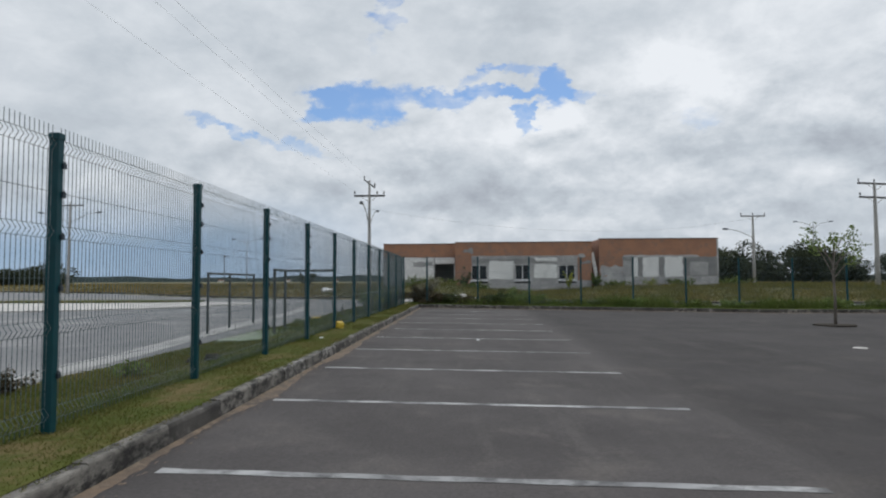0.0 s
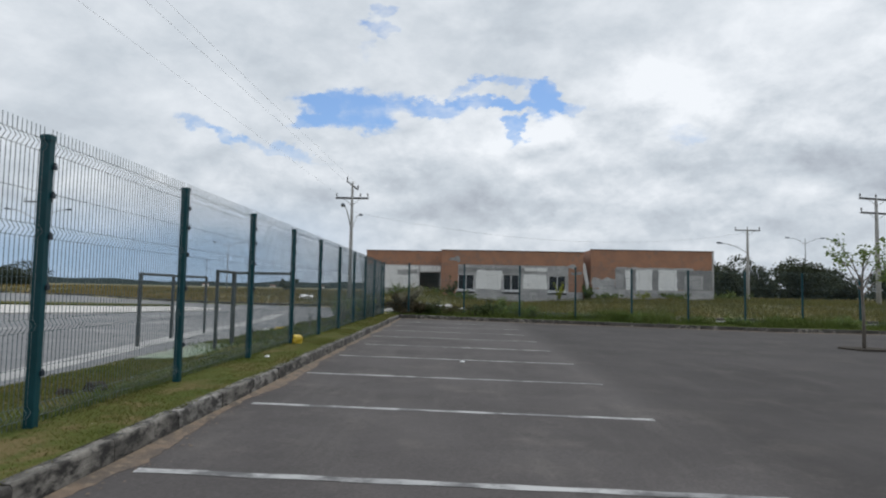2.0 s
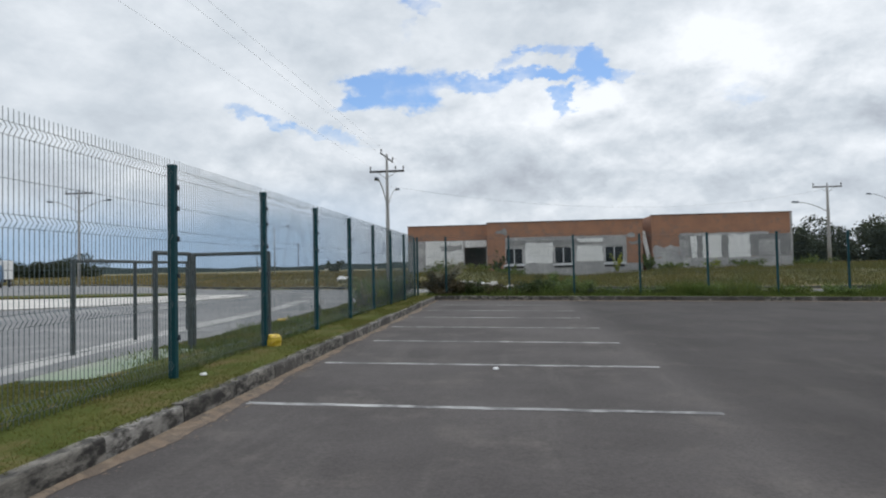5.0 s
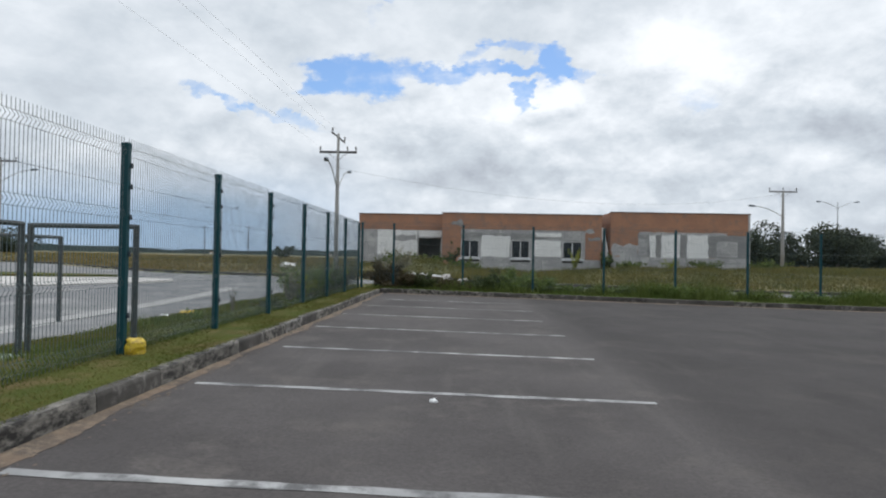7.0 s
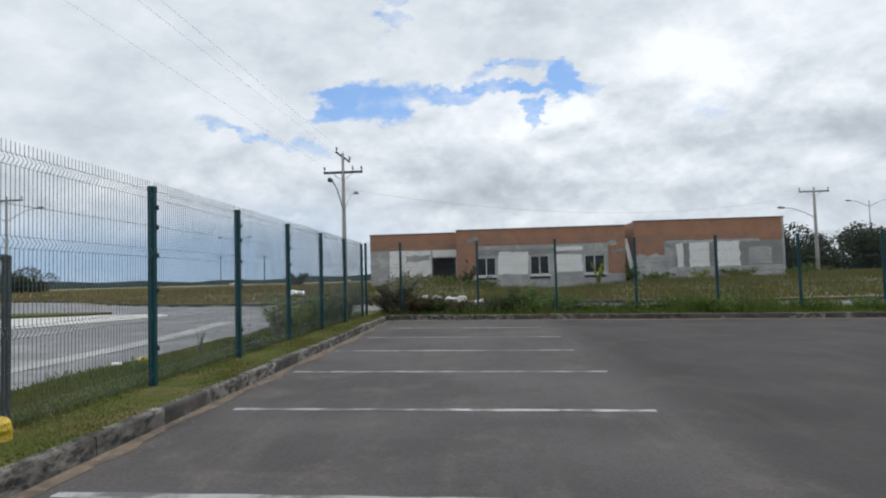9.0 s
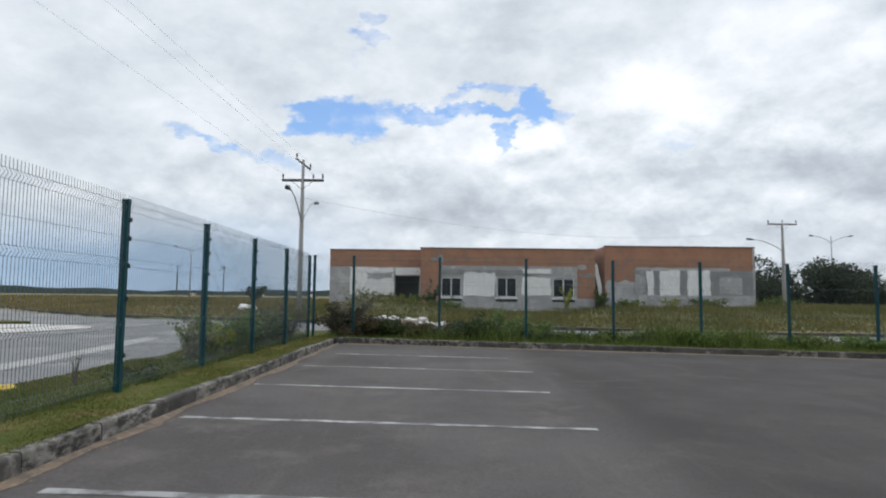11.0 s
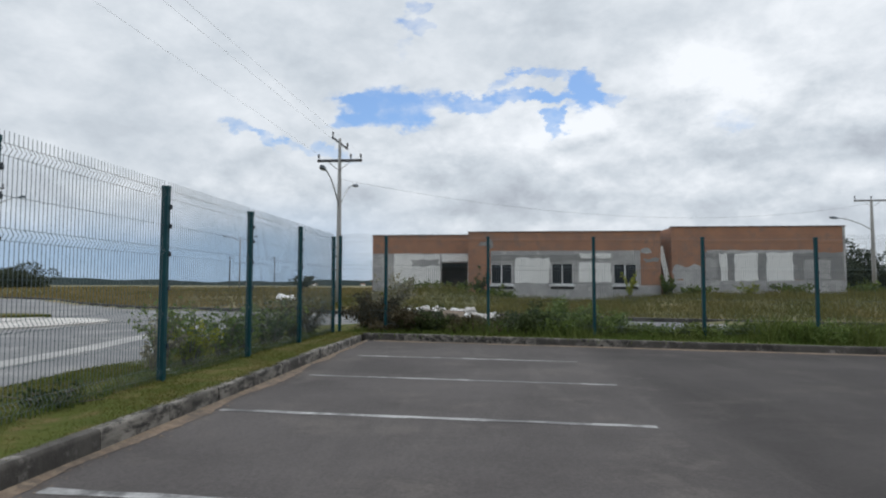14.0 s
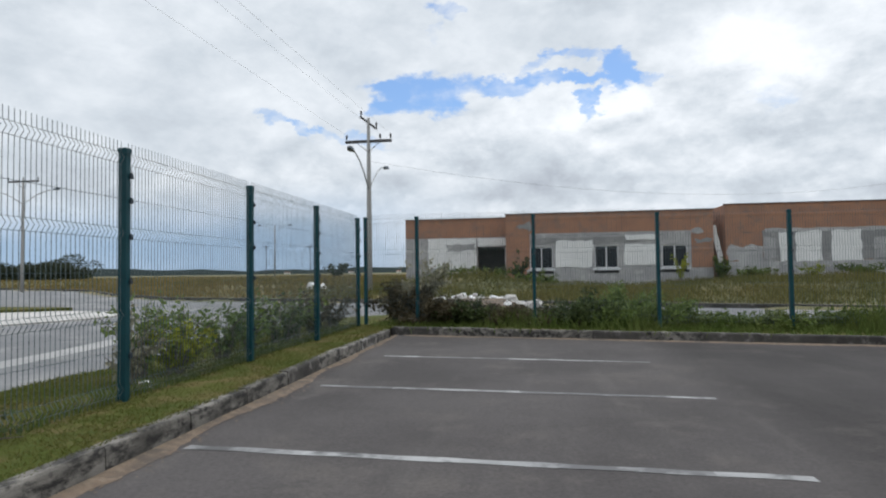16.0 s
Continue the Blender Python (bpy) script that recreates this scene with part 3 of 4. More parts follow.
for k, strokes in enumerate(LINES):
    y = -0.494 + 2.456 * k
    line = thing("parking_line", "worn white painted parking bay line on asphalt", "road marking", (KERB_X, y, 0.0), "parking bay lines")
    for a, b, faint in strokes:
        s, n = Shape(), max(4, int((b - a) / 0.18))
        half = 0.046 if faint else 0.050
        at = [a + (b - a) * i / n for i in range(n + 1)]
        low = [(x, -0.016 * x - half - 0.008 * math.sin(7 * x + k), 0.004 - FALL * x) for x in at]
        top = [(x, -0.016 * x + half + 0.008 * math.sin(9 * x + 2 * k), 0.004 - FALL * x) for x in at]
        s.add(low + top, [(i, i + 1, n + 2 + i, n + 1 + i) for i in range(n)])
        part("paint_stroke", s, PAINT_FAINT if faint else PAINT, line)


# ---------------------------------------------------------------- fences
POST_TOP, POST_FOOT = 2.43, 0.10
FOLDS = (2.34, 1.66, 0.92, 0.26)


def bent_wire(shape, x):
    """One upright wire of 5 mm with four V-shaped folds."""
    levels = [(0.16, 0.0)]
    for f in sorted(FOLDS):
        levels += [(f - 0.05, 0.0), (f, 0.034), (f + 0.05, 0.0)]
    r = 0.0030
    return shape.loft([[(x - r, -d - r * 0.6, z), (x + r, -d - r * 0.6, z), (x, -d + r, z)] for z, d in levels + [(2.49, 0.0)]])


def panel_mesh(width):
    """All the upright wires of a panel along +x from 0."""
    bars, n = Shape(), int(round(width / 0.05))
    for k in range(1, n):
        bent_wire(bars, width * k / n)
    return bars.mesh("wire_mesh", WIRE)


def cross_mesh(width):
    return Shape().box(0.0, width, 0.002, 0.0058, -0.0019, 0.0019).mesh("cross_wire", WIRE)


LEVELS = [f + s for f in FOLDS for s in (-0.05, 0.05)] + [1.97, 1.30, 0.60]


def post_meshes():
    body = Shape().box(-0.034, 0.034, -0.040, 0.040, POST_FOOT - 0.15, POST_TOP - 0.02, 0.004)
    cap = Shape().box(-0.040, 0.040, -0.046, 0.046, POST_TOP - 0.045, POST_TOP + 0.006, 0.008)
    clip = Shape().box(-0.02, 0.02, -0.060, -0.038, -0.022, 0.022, 0.004)
    clip.lathe([(0.009, 0), (0.009, 0.012)], (0, -0.052, 0.022), 6)
    return body.mesh("post", POST), cap.mesh("post_cap", POST), clip.mesh("clip", BOLT)


PANELS = {w: (panel_mesh(w), cross_mesh(w)) for w in (2.5, 1.15)}
ONE_WIRE = bent_wire(Shape(), 0.0).mesh("wire", WIRE)
POST_M, CAP_M, CLIP_M = post_meshes()


def fence(name, label, m, widths, single=(), slope=0.0):
    """A run of posts and wire panels along the x of m, starting with a post."""
    base = thing(name, label, "fence")
    base.matrix_world = m
    x = 0.0
    for k in range(len(widths) + 1):
        post = part("post", POST_M, POST, base)
        post.location = (x, 0, -slope * x)
        part("post_cap", CAP_M, POST, post)
        for z in (2.18, 1.95, 1.62, 1.22, 0.55):
            part("clip", CLIP_M, BOLT, post, "dark metal clip").location = (0.028, 0, z)
        if k < len(widths):
            if k in single:
                for i in range(1, 50):
                    part("wire", ONE_WIRE, WIRE, base).location = (x + 0.05 * i, 0, -slope * x)
            else:
                tagged(part("wire_mesh", PANELS[widths[k]][0], WIRE, base, "folded green wire mesh"), kind="stuff").location = (x, 0, -slope * x)
            for z in LEVELS:
                part("cross_wire", PANELS[widths[k]][1], WIRE, base).location = (x, 0, z - slope * x)
            x += widths[k]
    return base


fence("fence", "green welded wire mesh fence on steel posts along the lawn", pose(FENCE_X, -7.5, 0, 0, 0, 90), [2.5] * 13, range(5, 11))
fence("fence", "green welded wire mesh fence on steel posts before the road", pose(FENCE_X + 0.05, FENCE_Y, 0.05, 0, 0, -0.8), [1.15] + [2.5] * 13, slope=0.009)


# ---------------------------------------------------------------- the unfinished brick buildings
def wall_boxes(shape, x0, x1, y0, y1, z0, z1, holes):
    """A wall along x with rectangular holes (hx0, hx1, hz0, hz1) that go through it."""
    cx = sorted({x0, x1, *(h[0] for h in holes), *(h[1] for h in holes)})
    cz = sorted({z0, z1, *(h[2] for h in holes), *(h[3] for h in holes)})
    nx, nz = len(cx), len(cz)
    verts = [(x, y, z) for y in (y0, y1) for z in cz for x in cx]
    at = lambda side, i, j: side * nx * nz + j * nx + i

    def solid(i, j):
        if not (0 <= i < nx - 1 and 0 <= j < nz - 1):
            return False
        mx, mz = (cx[i] + cx[i + 1]) / 2, (cz[j] + cz[j + 1]) / 2
        return not any(h[0] <= mx <= h[1] and h[2] <= mz <= h[3] for h in holes)

    faces = []
    for i in range(nx - 1):
        for j in range(nz - 1):
            if not solid(i, j):
                continue
            faces.append((at(0, i, j), at(0, i + 1, j), at(0, i + 1, j + 1), at(0, i, j + 1)))
            faces.append((at(1, i, j + 1), at(1, i + 1, j + 1), at(1, i + 1, j), at(1, i, j)))
            for (di, dj), (p, q) in (((-1, 0), ((i, j + 1), (i, j))), ((1, 0), ((i + 1, j), (i + 1, j + 1))), ((0, -1), ((i, j), (i + 1, j))), ((0, 1), ((i + 1, j + 1), (i, j + 1)))):
                if not solid(i + di, j + dj):
                    faces.append((at(0, *q), at(0, *p), at(1, *p), at(1, *q)))
    return shape.add(verts, faces)


def rough_patch(x0, x1, z0, z1, y, rng, thick=0.02, jag=0.08):
    """A coat of plaster with an uneven outline on a wall whose face is at y."""
    ring = []
    for ax, az, bx, bz in ((x0, z0, x1, z0), (x1, z0, x1, z1), (x1, z1, x0, z1), (x0, z1, x0, z0)):
        n = max(3, int(abs(bx - ax + bz - az) / 0.35))
        for k in range(n):
            f = k / n
            ring.append((ax + (bx - ax) * f + rng.uniform(-jag, jag), az + (bz - az) * f + rng.uniform(-jag, jag)))
    return Shape().loft([[(x, y + 0.004, z) for x, z in ring], [(x, y - thick, z) for x, z in ring]])


def window(parent, x0, x1, z0, z1, y):
    """A two-leaf sliding window in a hole, with frame, panes and sill."""
    w = part("window", Shape().box(x0, x1, y + 0.16, y + 0.18, z0 - 0.01, z0 + 0.01), FRAME, parent)
    f = Shape()
    for a, b, c, d in ((x0, x0 + 0.05, z0, z1), (x1 - 0.05, x1, z0, z1), (x0 + 0.05, x1 - 0.05, z1 - 0.05, z1), (x0 + 0.05, x1 - 0.05, z0, z0 + 0.12), ((x0 + x1) / 2 - 0.035, (x0 + x1) / 2 + 0.035, z0 + 0.12, z1 - 0.05)):
        f.box(a, b, y + 0.02, y + 0.10, c, d)
    part("window_frame", f, FRAME, w, "white metal window frame")
    for a, b in ((x0 + 0.05, (x0 + x1) / 2 - 0.035), ((x0 + x1) / 2 + 0.035, x1 - 0.05)):
        part("pane", Shape().box(a, b, y + 0.05, y + 0.056, z0 + 0.12, z1 - 0.05), GLASS, w)
    part("window_sill", Shape().box(x0 - 0.12, x1 + 0.12, y - 0.14, y - 0.032, z0 - 0.08, z0 + 0.05, 0.01), FRAME, w)
    # the sill's shadow on the wall, put in as a thin dark strip
    part("sill_shade", Shape().box(x0 - 0.05, x1 + 0.05, y - 0.045, y - 0.031, z0 - 0.25, z0 - 0.085), DARK, w, "near-black strip standing in for the sill's shadow")


rng_b = random.Random(11)
FACE = 50.0

hall = thing("brick_building", "unfinished low brick building with grey render patches and three windows", "building", (2, FACE, 0.4))
hall.matrix_world = Matrix.Identity(4)
HOLES = [(0.95, 2.32, 1.30, 2.66), (4.80, 6.15, 1.30, 2.70), (8.68, 10.12, 1.30, 2.66)]
TOP = 4.70
wall = Shape()
wall_boxes(wall, -0.50, 11.60, FACE, FACE + 0.2, 0.0, TOP, HOLES)
part("front_wall", wall, BRICK, hall, "orange hollow brick wall")
part("side_wall", Shape().box(11.40, 11.60, FACE + 0.2, FACE + 11, 0.0, TOP), BRICK, hall)
part("side_wall", Shape().box(-0.50, -0.30, FACE + 0.2, FACE + 11, 0.0, TOP), BRICK, hall)
part("back_wall", Shape().box(-0.50, 11.60, FACE + 11, FACE + 11.2, 0.0, TOP), BRICK, hall)
part("roof", Shape().box(-0.30, 11.40, FACE + 0.2, FACE + 11, 4.1, 4.22), PLASTER, hall)
part("coping", Shape().box(-0.55, 11.65, FACE - 0.05, FACE + 0.25, TOP + 0.003, TOP + 0.06, 0.01), COPING, hall, "dark roof edge")
part("floor_slab", Shape().box(-0.3, 11.4, FACE + 0.2, FACE + 11, 0.2, 0.45), PLASTER, hall)
part("inner_wall", Shape().box(-0.3, 11.4, FACE + 4, FACE + 4.15, 0.45, 4.1), PLASTER_DARK, hall)
for h in HOLES:
    window(hall, *h, FACE)
# render on the front: a grey coat below the brick band, white fields between the windows
coat = Shape()
wall_boxes(coat, 1.0, 10.35, FACE - 0.022, FACE - 0.002, 1.304, 3.50, HOLES)
part("render_coat", coat, PLASTER, hall, "grey cement render")
low = Shape()
wall_boxes(low, 0.75, 11.55, FACE - 0.030, FACE - 0.002, 0.0, 1.30, [])
part("plinth_render", low, PLASTER, hall, "pale grey render at the foot")
part("render_patch", rough_patch(1.0, 7.4, 2.86, 3.22, FACE - 0.022, rng_b), PLASTER_DARK, hall, "damp dark grey render")
part("white_field", rough_patch(2.50, 4.66, 1.42, 3.02, FACE - 0.030, rng_b, 0.02, 0.06), WHITE, hall, "white painted wall field")
part("white_field", rough_patch(6.55, 8.52, 1.50, 2.74, FACE - 0.030, rng_b, 0.02, 0.06), WHITE, hall, "white painted wall field")
part("white_field", rough_patch(6.60, 8.50, 2.98, 3.30, FACE - 0.044, rng_b, 0.02, 0.05), WHITE, hall, "white painted strip")
part("render_patch", rough_patch(10.6, 11.5, 2.75, 3.0, FACE, rng_b), PLASTER_DARK, hall)
part("render_patch", rough_patch(10.4, 11.0, 3.3, 3.6, FACE, rng_b), PLASTER, hall)
part("render_patch", rough_patch(0.25, 1.0, 3.75, 4.2, FACE, rng_b, 0.02, 0.16), PLASTER_DARK, hall)

# the wing that stands back, with the doorway
B = FACE + 3.0
wing = thing("brick_wing", "low brick wing with white wall fields and a dark open doorway", "building")
WT = 4.76
DOOR = (-2.50, -0.72, 0.5, 2.85)
wall = Shape()
wall_boxes(wall, -7.38, -0.50, B, B + 0.2, 0.0, WT, [DOOR])
part("front_wall", wall, BRICK, wing, "orange hollow brick wall")
part("side_wall", Shape().box(-7.38, -7.18, B + 0.2, B + 8, 0.0, WT), BRICK, wing)
part("back_wall", Shape().box(-7.38, -0.5, B + 8, B + 8.2, 0.0, WT), BRICK, wing)
part("roof", Shape().box(-7.18, -0.5, B + 0.2, B + 8, 4.1, 4.22), PLASTER, wing)
part("coping", Shape().box(-7.43, -0.56, B - 0.05, B + 0.25, WT + 0.003, WT + 0.06, 0.01), COPING, wing, "dark roof edge")
part("floor_slab", Shape().box(-7.18, -0.5, B + 0.2, B + 8, 0.2, 0.45), PLASTER, wing)
part("inner_wall", Shape().box(-7.18, -0.5, B + 3.2, B + 3.35, 0.45, 4.1), PLASTER_DARK, wing)
coat = Shape()
wall_boxes(coat, -7.36, -0.60, B - 0.022, B - 0.002, 0.3, 3.50, [DOOR])
part("render_coat", coat, PLASTER, wing, "grey cement render")
part("white_field", rough_patch(-5.85, -2.62, 1.42, 3.45, B - 0.022, rng_b, 0.02, 0.05), WHITE, wing, "white painted wall field")
part("white_field", rough_patch(-2.50, -0.66, 2.94, 3.45, B - 0.022, rng_b, 0.02, 0.03), WHITE, wing, "white painted lintel")
part("render_patch", rough_patch(-4.6, -2.75, 2.65, 3.05, B - 0.042, rng_b, 0.012, 0.12), PLASTER, wing)

# the second building
east = thing("brick_building", "unfinished flat-roofed brick building with patched white and grey panels", "building")
ET, EX0, EX1 = 4.95, 12.28, 22.65
part("front_wall", Shape().box(EX0, EX1, FACE, FACE + 0.2, 0.0, ET), BRICK, east, "orange hollow brick wall")
part("side_wall", Shape().box(EX0, EX0 + 0.2, FACE + 0.2, FACE + 11, 0.0, ET), BRICK, east)
part("side_wall", Shape().box(EX1 - 0.2, EX1, FACE + 0.2, FACE + 11, 0.0, ET), BRICK, east)
part("back_wall", Shape().box(EX0, EX1, FACE + 11, FACE + 11.2, 0.0, ET), BRICK, east)
part("roof", Shape().box(EX0 + 0.2, EX1 - 0.2, FACE + 0.2, FACE + 11, 4.4, 4.52), PLASTER, east)
part("coping", Shape().box(EX0 - 0.05, EX1 + 0.05, FACE - 0.05, FACE + 0.25, ET + 0.003, ET + 0.06, 0.01), COPING, east, "dark roof edge")
part("corner_strip", Shape().box(EX1 - 0.14, EX1 + 0.012, FACE - 0.012, FACE - 0.002, 0.4, ET - 0.02), PLASTER, east, "pale render on the corner")
part("render_coat", rough_patch(14.3, 22.5, 1.62, 3.36, FACE, rng_b, 0.022, 0.04), PLASTER_DARK, east, "dark grey cement render")
part("render_band", rough_patch(14.4, 20.9, 3.30, 3.50, FACE, rng_b, 0.026, 0.03), PLASTER, east)
part("plinth_render", Shape().box(EX0, EX1 - 0.15, FACE - 0.026, FACE - 0.002, 0.0, 1.62), PLASTER, east, "pale grey render at the foot")
part("render_patch", rough_patch(12.32, 14.3, 1.62, 2.5, FACE, rng_b, 0.02, 0.16), PLASTER, east)
for x0, x1, z0, z1, mat in ((14.35, 15.05, 1.75, 3.0, PLASTER), (15.2, 15.62, 1.62, 3.25, WHITE), (16.05, 17.45, 1.60, 3.30, WHITE), (18.0, 19.55, 1.60, 3.34, WHITE), (20.15, 21.7, 1.70, 2.85, PLASTER)):
    part("wall_field", rough_patch(x0, x1, z0, z1, FACE - 0.022, rng_b, 0.018, 0.07), mat, east, "white painted wall field" if mat is WHITE else "")
# added white slip: imitates the slanting patch of lit wall in the gap
board = Shape().box(-0.15, 0.15, -0.02, 0.02, -1.25, 1.25, 0.004)
ob = part("board", board, WHITE)
ob.matrix_world = pose(11.92, FACE + 0.35, 2.55, 0, -11, 0)
tagged(ob, "pale slanted slip standing in for lit wall in the gap between the buildings", "board")
part("gap_infill", Shape().box(11.602, EX0 - 0.002, FACE + 3.0, FACE + 3.15, 0.0, 4.4), BRICK, east, "brick wall across the gap")


# ---------------------------------------------------------------- poles, lamps and cables
def insulator():
    return Shape().lathe([(0.018, 0), (0.018, 0.08), (0.06, 0.09), (0.035, 0.13), (0.065, 0.15), (0.035, 0.2), (0.055, 0.21), (0.05, 0.27), (0.015, 0.30)], sides=8)


INS = insulator().mesh("insulator", ARM, True)


def lamp_arm(parent, z, side, reach, rise, turn=0.0):
    """A curved tube with a lamp head; side is +1 or -1, turn in degrees about the pole."""
    pts = [(side * reach * f, 0, rise * (1 - (1 - f) ** 1.8)) for f in (0, 0.15, 0.35, 0.6, 0.85, 1.0)]
    arm = part("lamp_arm", Shape().tube(pts, 0.035, 6), GALV, parent, "bent steel lamp arm", True)
    arm.matrix_basis = pose(0, 0, z, 0, 0, turn)
    head = Shape()
    x, y = side * reach, 0
    head.loft([[(x + side * a, -w, rise + b - h), (x + side * a, w, rise + b - h), (x + side * a, w * 0.6, rise + b + h), (x + side * a, -w * 0.6, rise + b + h)] for a, w, h, b in ((-0.08, 0.05, 0.04, 0), (0.12, 0.13, 0.08, 0.02), (0.42, 0.15, 0.09, 0.05), (0.62, 0.06, 0.04, 0.07))])
    part("lamp_head", head, LAMP, arm, "dark street lamp head")


def power_pole(at, height, arm_turn, arms, lamps, radius=0.15, peak=True, wood=ARM):
    p = thing("power_pole", "tapered grey concrete power pole with dark crossarm", "power pole", at)
    part("shaft", Shape().lathe([(radius, -0.3), (radius * 0.93, height * 0.3), (radius * 0.72, height * 0.7), (radius * 0.52, height - 0.05), (radius * 0.4, height)], sides=12), POLE, p, "", True)
    for z, reach in arms:
        arm = part("crossarm", Shape().box(-reach, reach, -0.06, 0.06, -0.07, 0.07, 0.012), wood, p, "dark weathered crossarm")
        arm.matrix_basis = pose(0, 0, z, 0, 0, arm_turn)
        for f in (-0.95, 0.0 if not peak else 0.5, 0.95):
            part("insulator", INS, wood, arm).location = (f * reach, 0, 0.07)
        for s in (-1, 1):
            part("brace", Shape().tube([(s * 0.55 * reach, -0.07, -0.03), (0.0, -0.09, -0.55)], 0.015, 5), wood, arm)
    if peak:
        head = part("pole_head", Shape().box(-0.55, 0.55, -0.05, 0.05, -0.05, 0.05, 0.01), wood, p, "short slanting top bracket")
        head.matrix_basis = pose(0, 0, height - 0.25, 0, 38, arm_turn)
        for s in (-0.5, 0.5):
            part("insulator", INS, wood, head).matrix_basis = pose(s, 0, 0.03, 0, -38, 0)
    for z, side, reach, rise, turn in lamps:
        lamp_arm(p, z, side, reach, rise, turn)
    return p


power_pole((-7.0, 42.2, 0.15), 8.95, 0, [(7.75, 1.2)], [(5.2, -1, 2.2, 1.65, 86), (5.2, 1, 2.6, 1.65, 86)])
power_pole((-42.0, 58.8, 0.2), 9.5, 0, [(9.3, 1.5)], [(7.3, -1, 2.9, 1.2, 0), (7.3, 1, 2.9, 1.2, 0)], peak=False)
power_pole((31.1, 61.7, 0.5), 7.7, 0, [(7.6, 1.3)], [(5.2, -1, 2.6, 1.0, 0)], 0.17, False, ARM_PALE)
power_pole((33.0, 45.0, 0.3), 8.7, 15, [(8.6, 1.6), (7.5, 1.5)], [], 0.18, False)
power_pole((-9.6, -14.0, 0.0), 9.5, 0, [(9.25, 1.32)], [], peak=False)


def street_lamp(at, height):
    p = thing("street_lamp", "tall grey double-armed street lamp", "street lamp", at)
    part("mast", Shape().lathe([(0.11, -0.3), (0.09, height * 0.5), (0.06, height)], sides=10), GALV, p, "", True)
    for side in (-1, 1):
        lamp_arm(p, height - 0.9, side, 2.3, 0.9)


street_lamp((-40.0, 106.0, 0.5), 8.6)
street_lamp((52.0, 88.0, 0.6), 9.3)
for x, y, h in ((-58, 170, 8.5), (-66, 160, 8), (-30, 200, 9)):
    p = thing("utility_mast", "thin distant utility mast in the field", "mast", (x, y, 0.6))
    part("shaft", Shape().lathe([(0.16, -0.2), (0.09, h)], sides=6), ARM, p)
    part("crossarm", Shape().box(-0.9, 0.9, -0.05, 0.05, h - 0.5, h - 0.38, 0.01), ARM, p)


def cable(a, b, sag, r=0.004, material=CABLE):
    a, b = Vector(a), Vector(b)
    pts = [a.lerp(b, k / 24) - Vector((0, 0, sag * 4 * (k / 24) * (1 - k / 24))) for k in range(25)]
    tagged(part("power_cable", Shape().tube(pts, r, 5), material), "thin grey overhead power cable between poles", "cable", "overhead cables")


for dx, z in ((-1.14, 8.25), (0.6, 8.25), (1.14, 8.25)):
    cable((-7.0 + dx, 42.2, z), (-9.6 + dx * 1.1, -14.0, 9.6), 0.15)
cable((-7.0, 42.2, 6.9), (31.1, 61.7, 7.9), 1.6, 0.006, ARM_PALE)


# ---------------------------------------------------------------- tube frames by the fence
def tube_frame(posts, bars, top, label):
    f = thing("tube_frame", label, "metal frame", (posts[0][0], posts[0][1], 0.05))
    ox, oy = posts[0]
    for x, y in posts:
        part("post", Shape().box(x - ox - 0.028, x - ox + 0.028, y - oy - 0.028, y - oy + 0.028, -0.2, top - 0.05, 0.006), RUST, f)
    for a, b in bars:
        p, q = posts[a], posts[b]
        part("bar", Shape().tube([(p[0] - ox, p[1] - oy, top - 0.075), (q[0] - ox, q[1] - oy, top - 0.07)], 0.032, 6), RUST, f)


tube_frame([(-3.78, 9.10), (-3.86, 10.15), (-3.92, 10.38), (-2.72, 10.45)], [(0, 1), (2, 3)], 1.56, "rusty dark steel tube frame standing in the lawn")
tube_frame([(-5.75, 10.1), (-6.0, 12.1), (-6.0, 14.0)], [(0, 1), (1, 2)], 1.50, "rusty dark steel tube frame beside the road")


# ---------------------------------------------------------------- plants
rng_p = np.random.default_rng(21)


def stuff(name, corners, material, label, category):
    return tagged(new(name, quads_mesh(name, corners, material)), label, category, kind="stuff")


def scatter(n, x0, x1, y0, y1):
    return rng_p.uniform(x0, x1, n), rng_p.uniform(y0, y1, n)


# mown lawn
x, y = scatter(200000, -4.7, KERB_X - 0.055, -5, 25.3)
keep = ~((x > -4.5) & (x < -3.25) & (y > 7.6) & (y < 10.2))
x, y = x[keep], y[keep]
tall = np.where(x < -2.5, 1.0, 0.65) * (0.75 + 0.5 * np.sin(0.9 * y) * np.sin(1.7 * x + y))
stuff("lawn_grass", blades(x, y, np.where(x > KERB_X - 0.12, 0.160, lawn_left(x, y)) - 0.01, 0.026 * tall + 0.012, 0.011, rng_p, 0.9), GRASS, "short mown green lawn grass", "grass")
# longer weeds at the foot of the side fence
x = FENCE_X - 0.05 - np.abs(rng_p.normal(0, 0.16, 7000))
y = rng_p.uniform(-5, 25.3, 7000)
stuff("fence_weeds", blades(x, y, lawn_left(x, y) - 0.01, 0.10 * (0.5 + rng_p.uniform(0, 1, 7000) ** 2), 0.012, rng_p, 0.4), RANK, "longer weeds along the foot of the fence", "weeds")
x, y = scatter(9000, -4.7, -3.0, -5, 25.3)
stuff("rank_weeds", blades(x, y, lawn_left(x, y) - 0.01, 0.11 * (0.3 + np.clip(np.sin(0.55 * y) * np.sin(0.9 * y + 2), 0, 1)), 0.016, rng_p, 0.45), RANK, "rank grass on the road side of the fence", "grass")
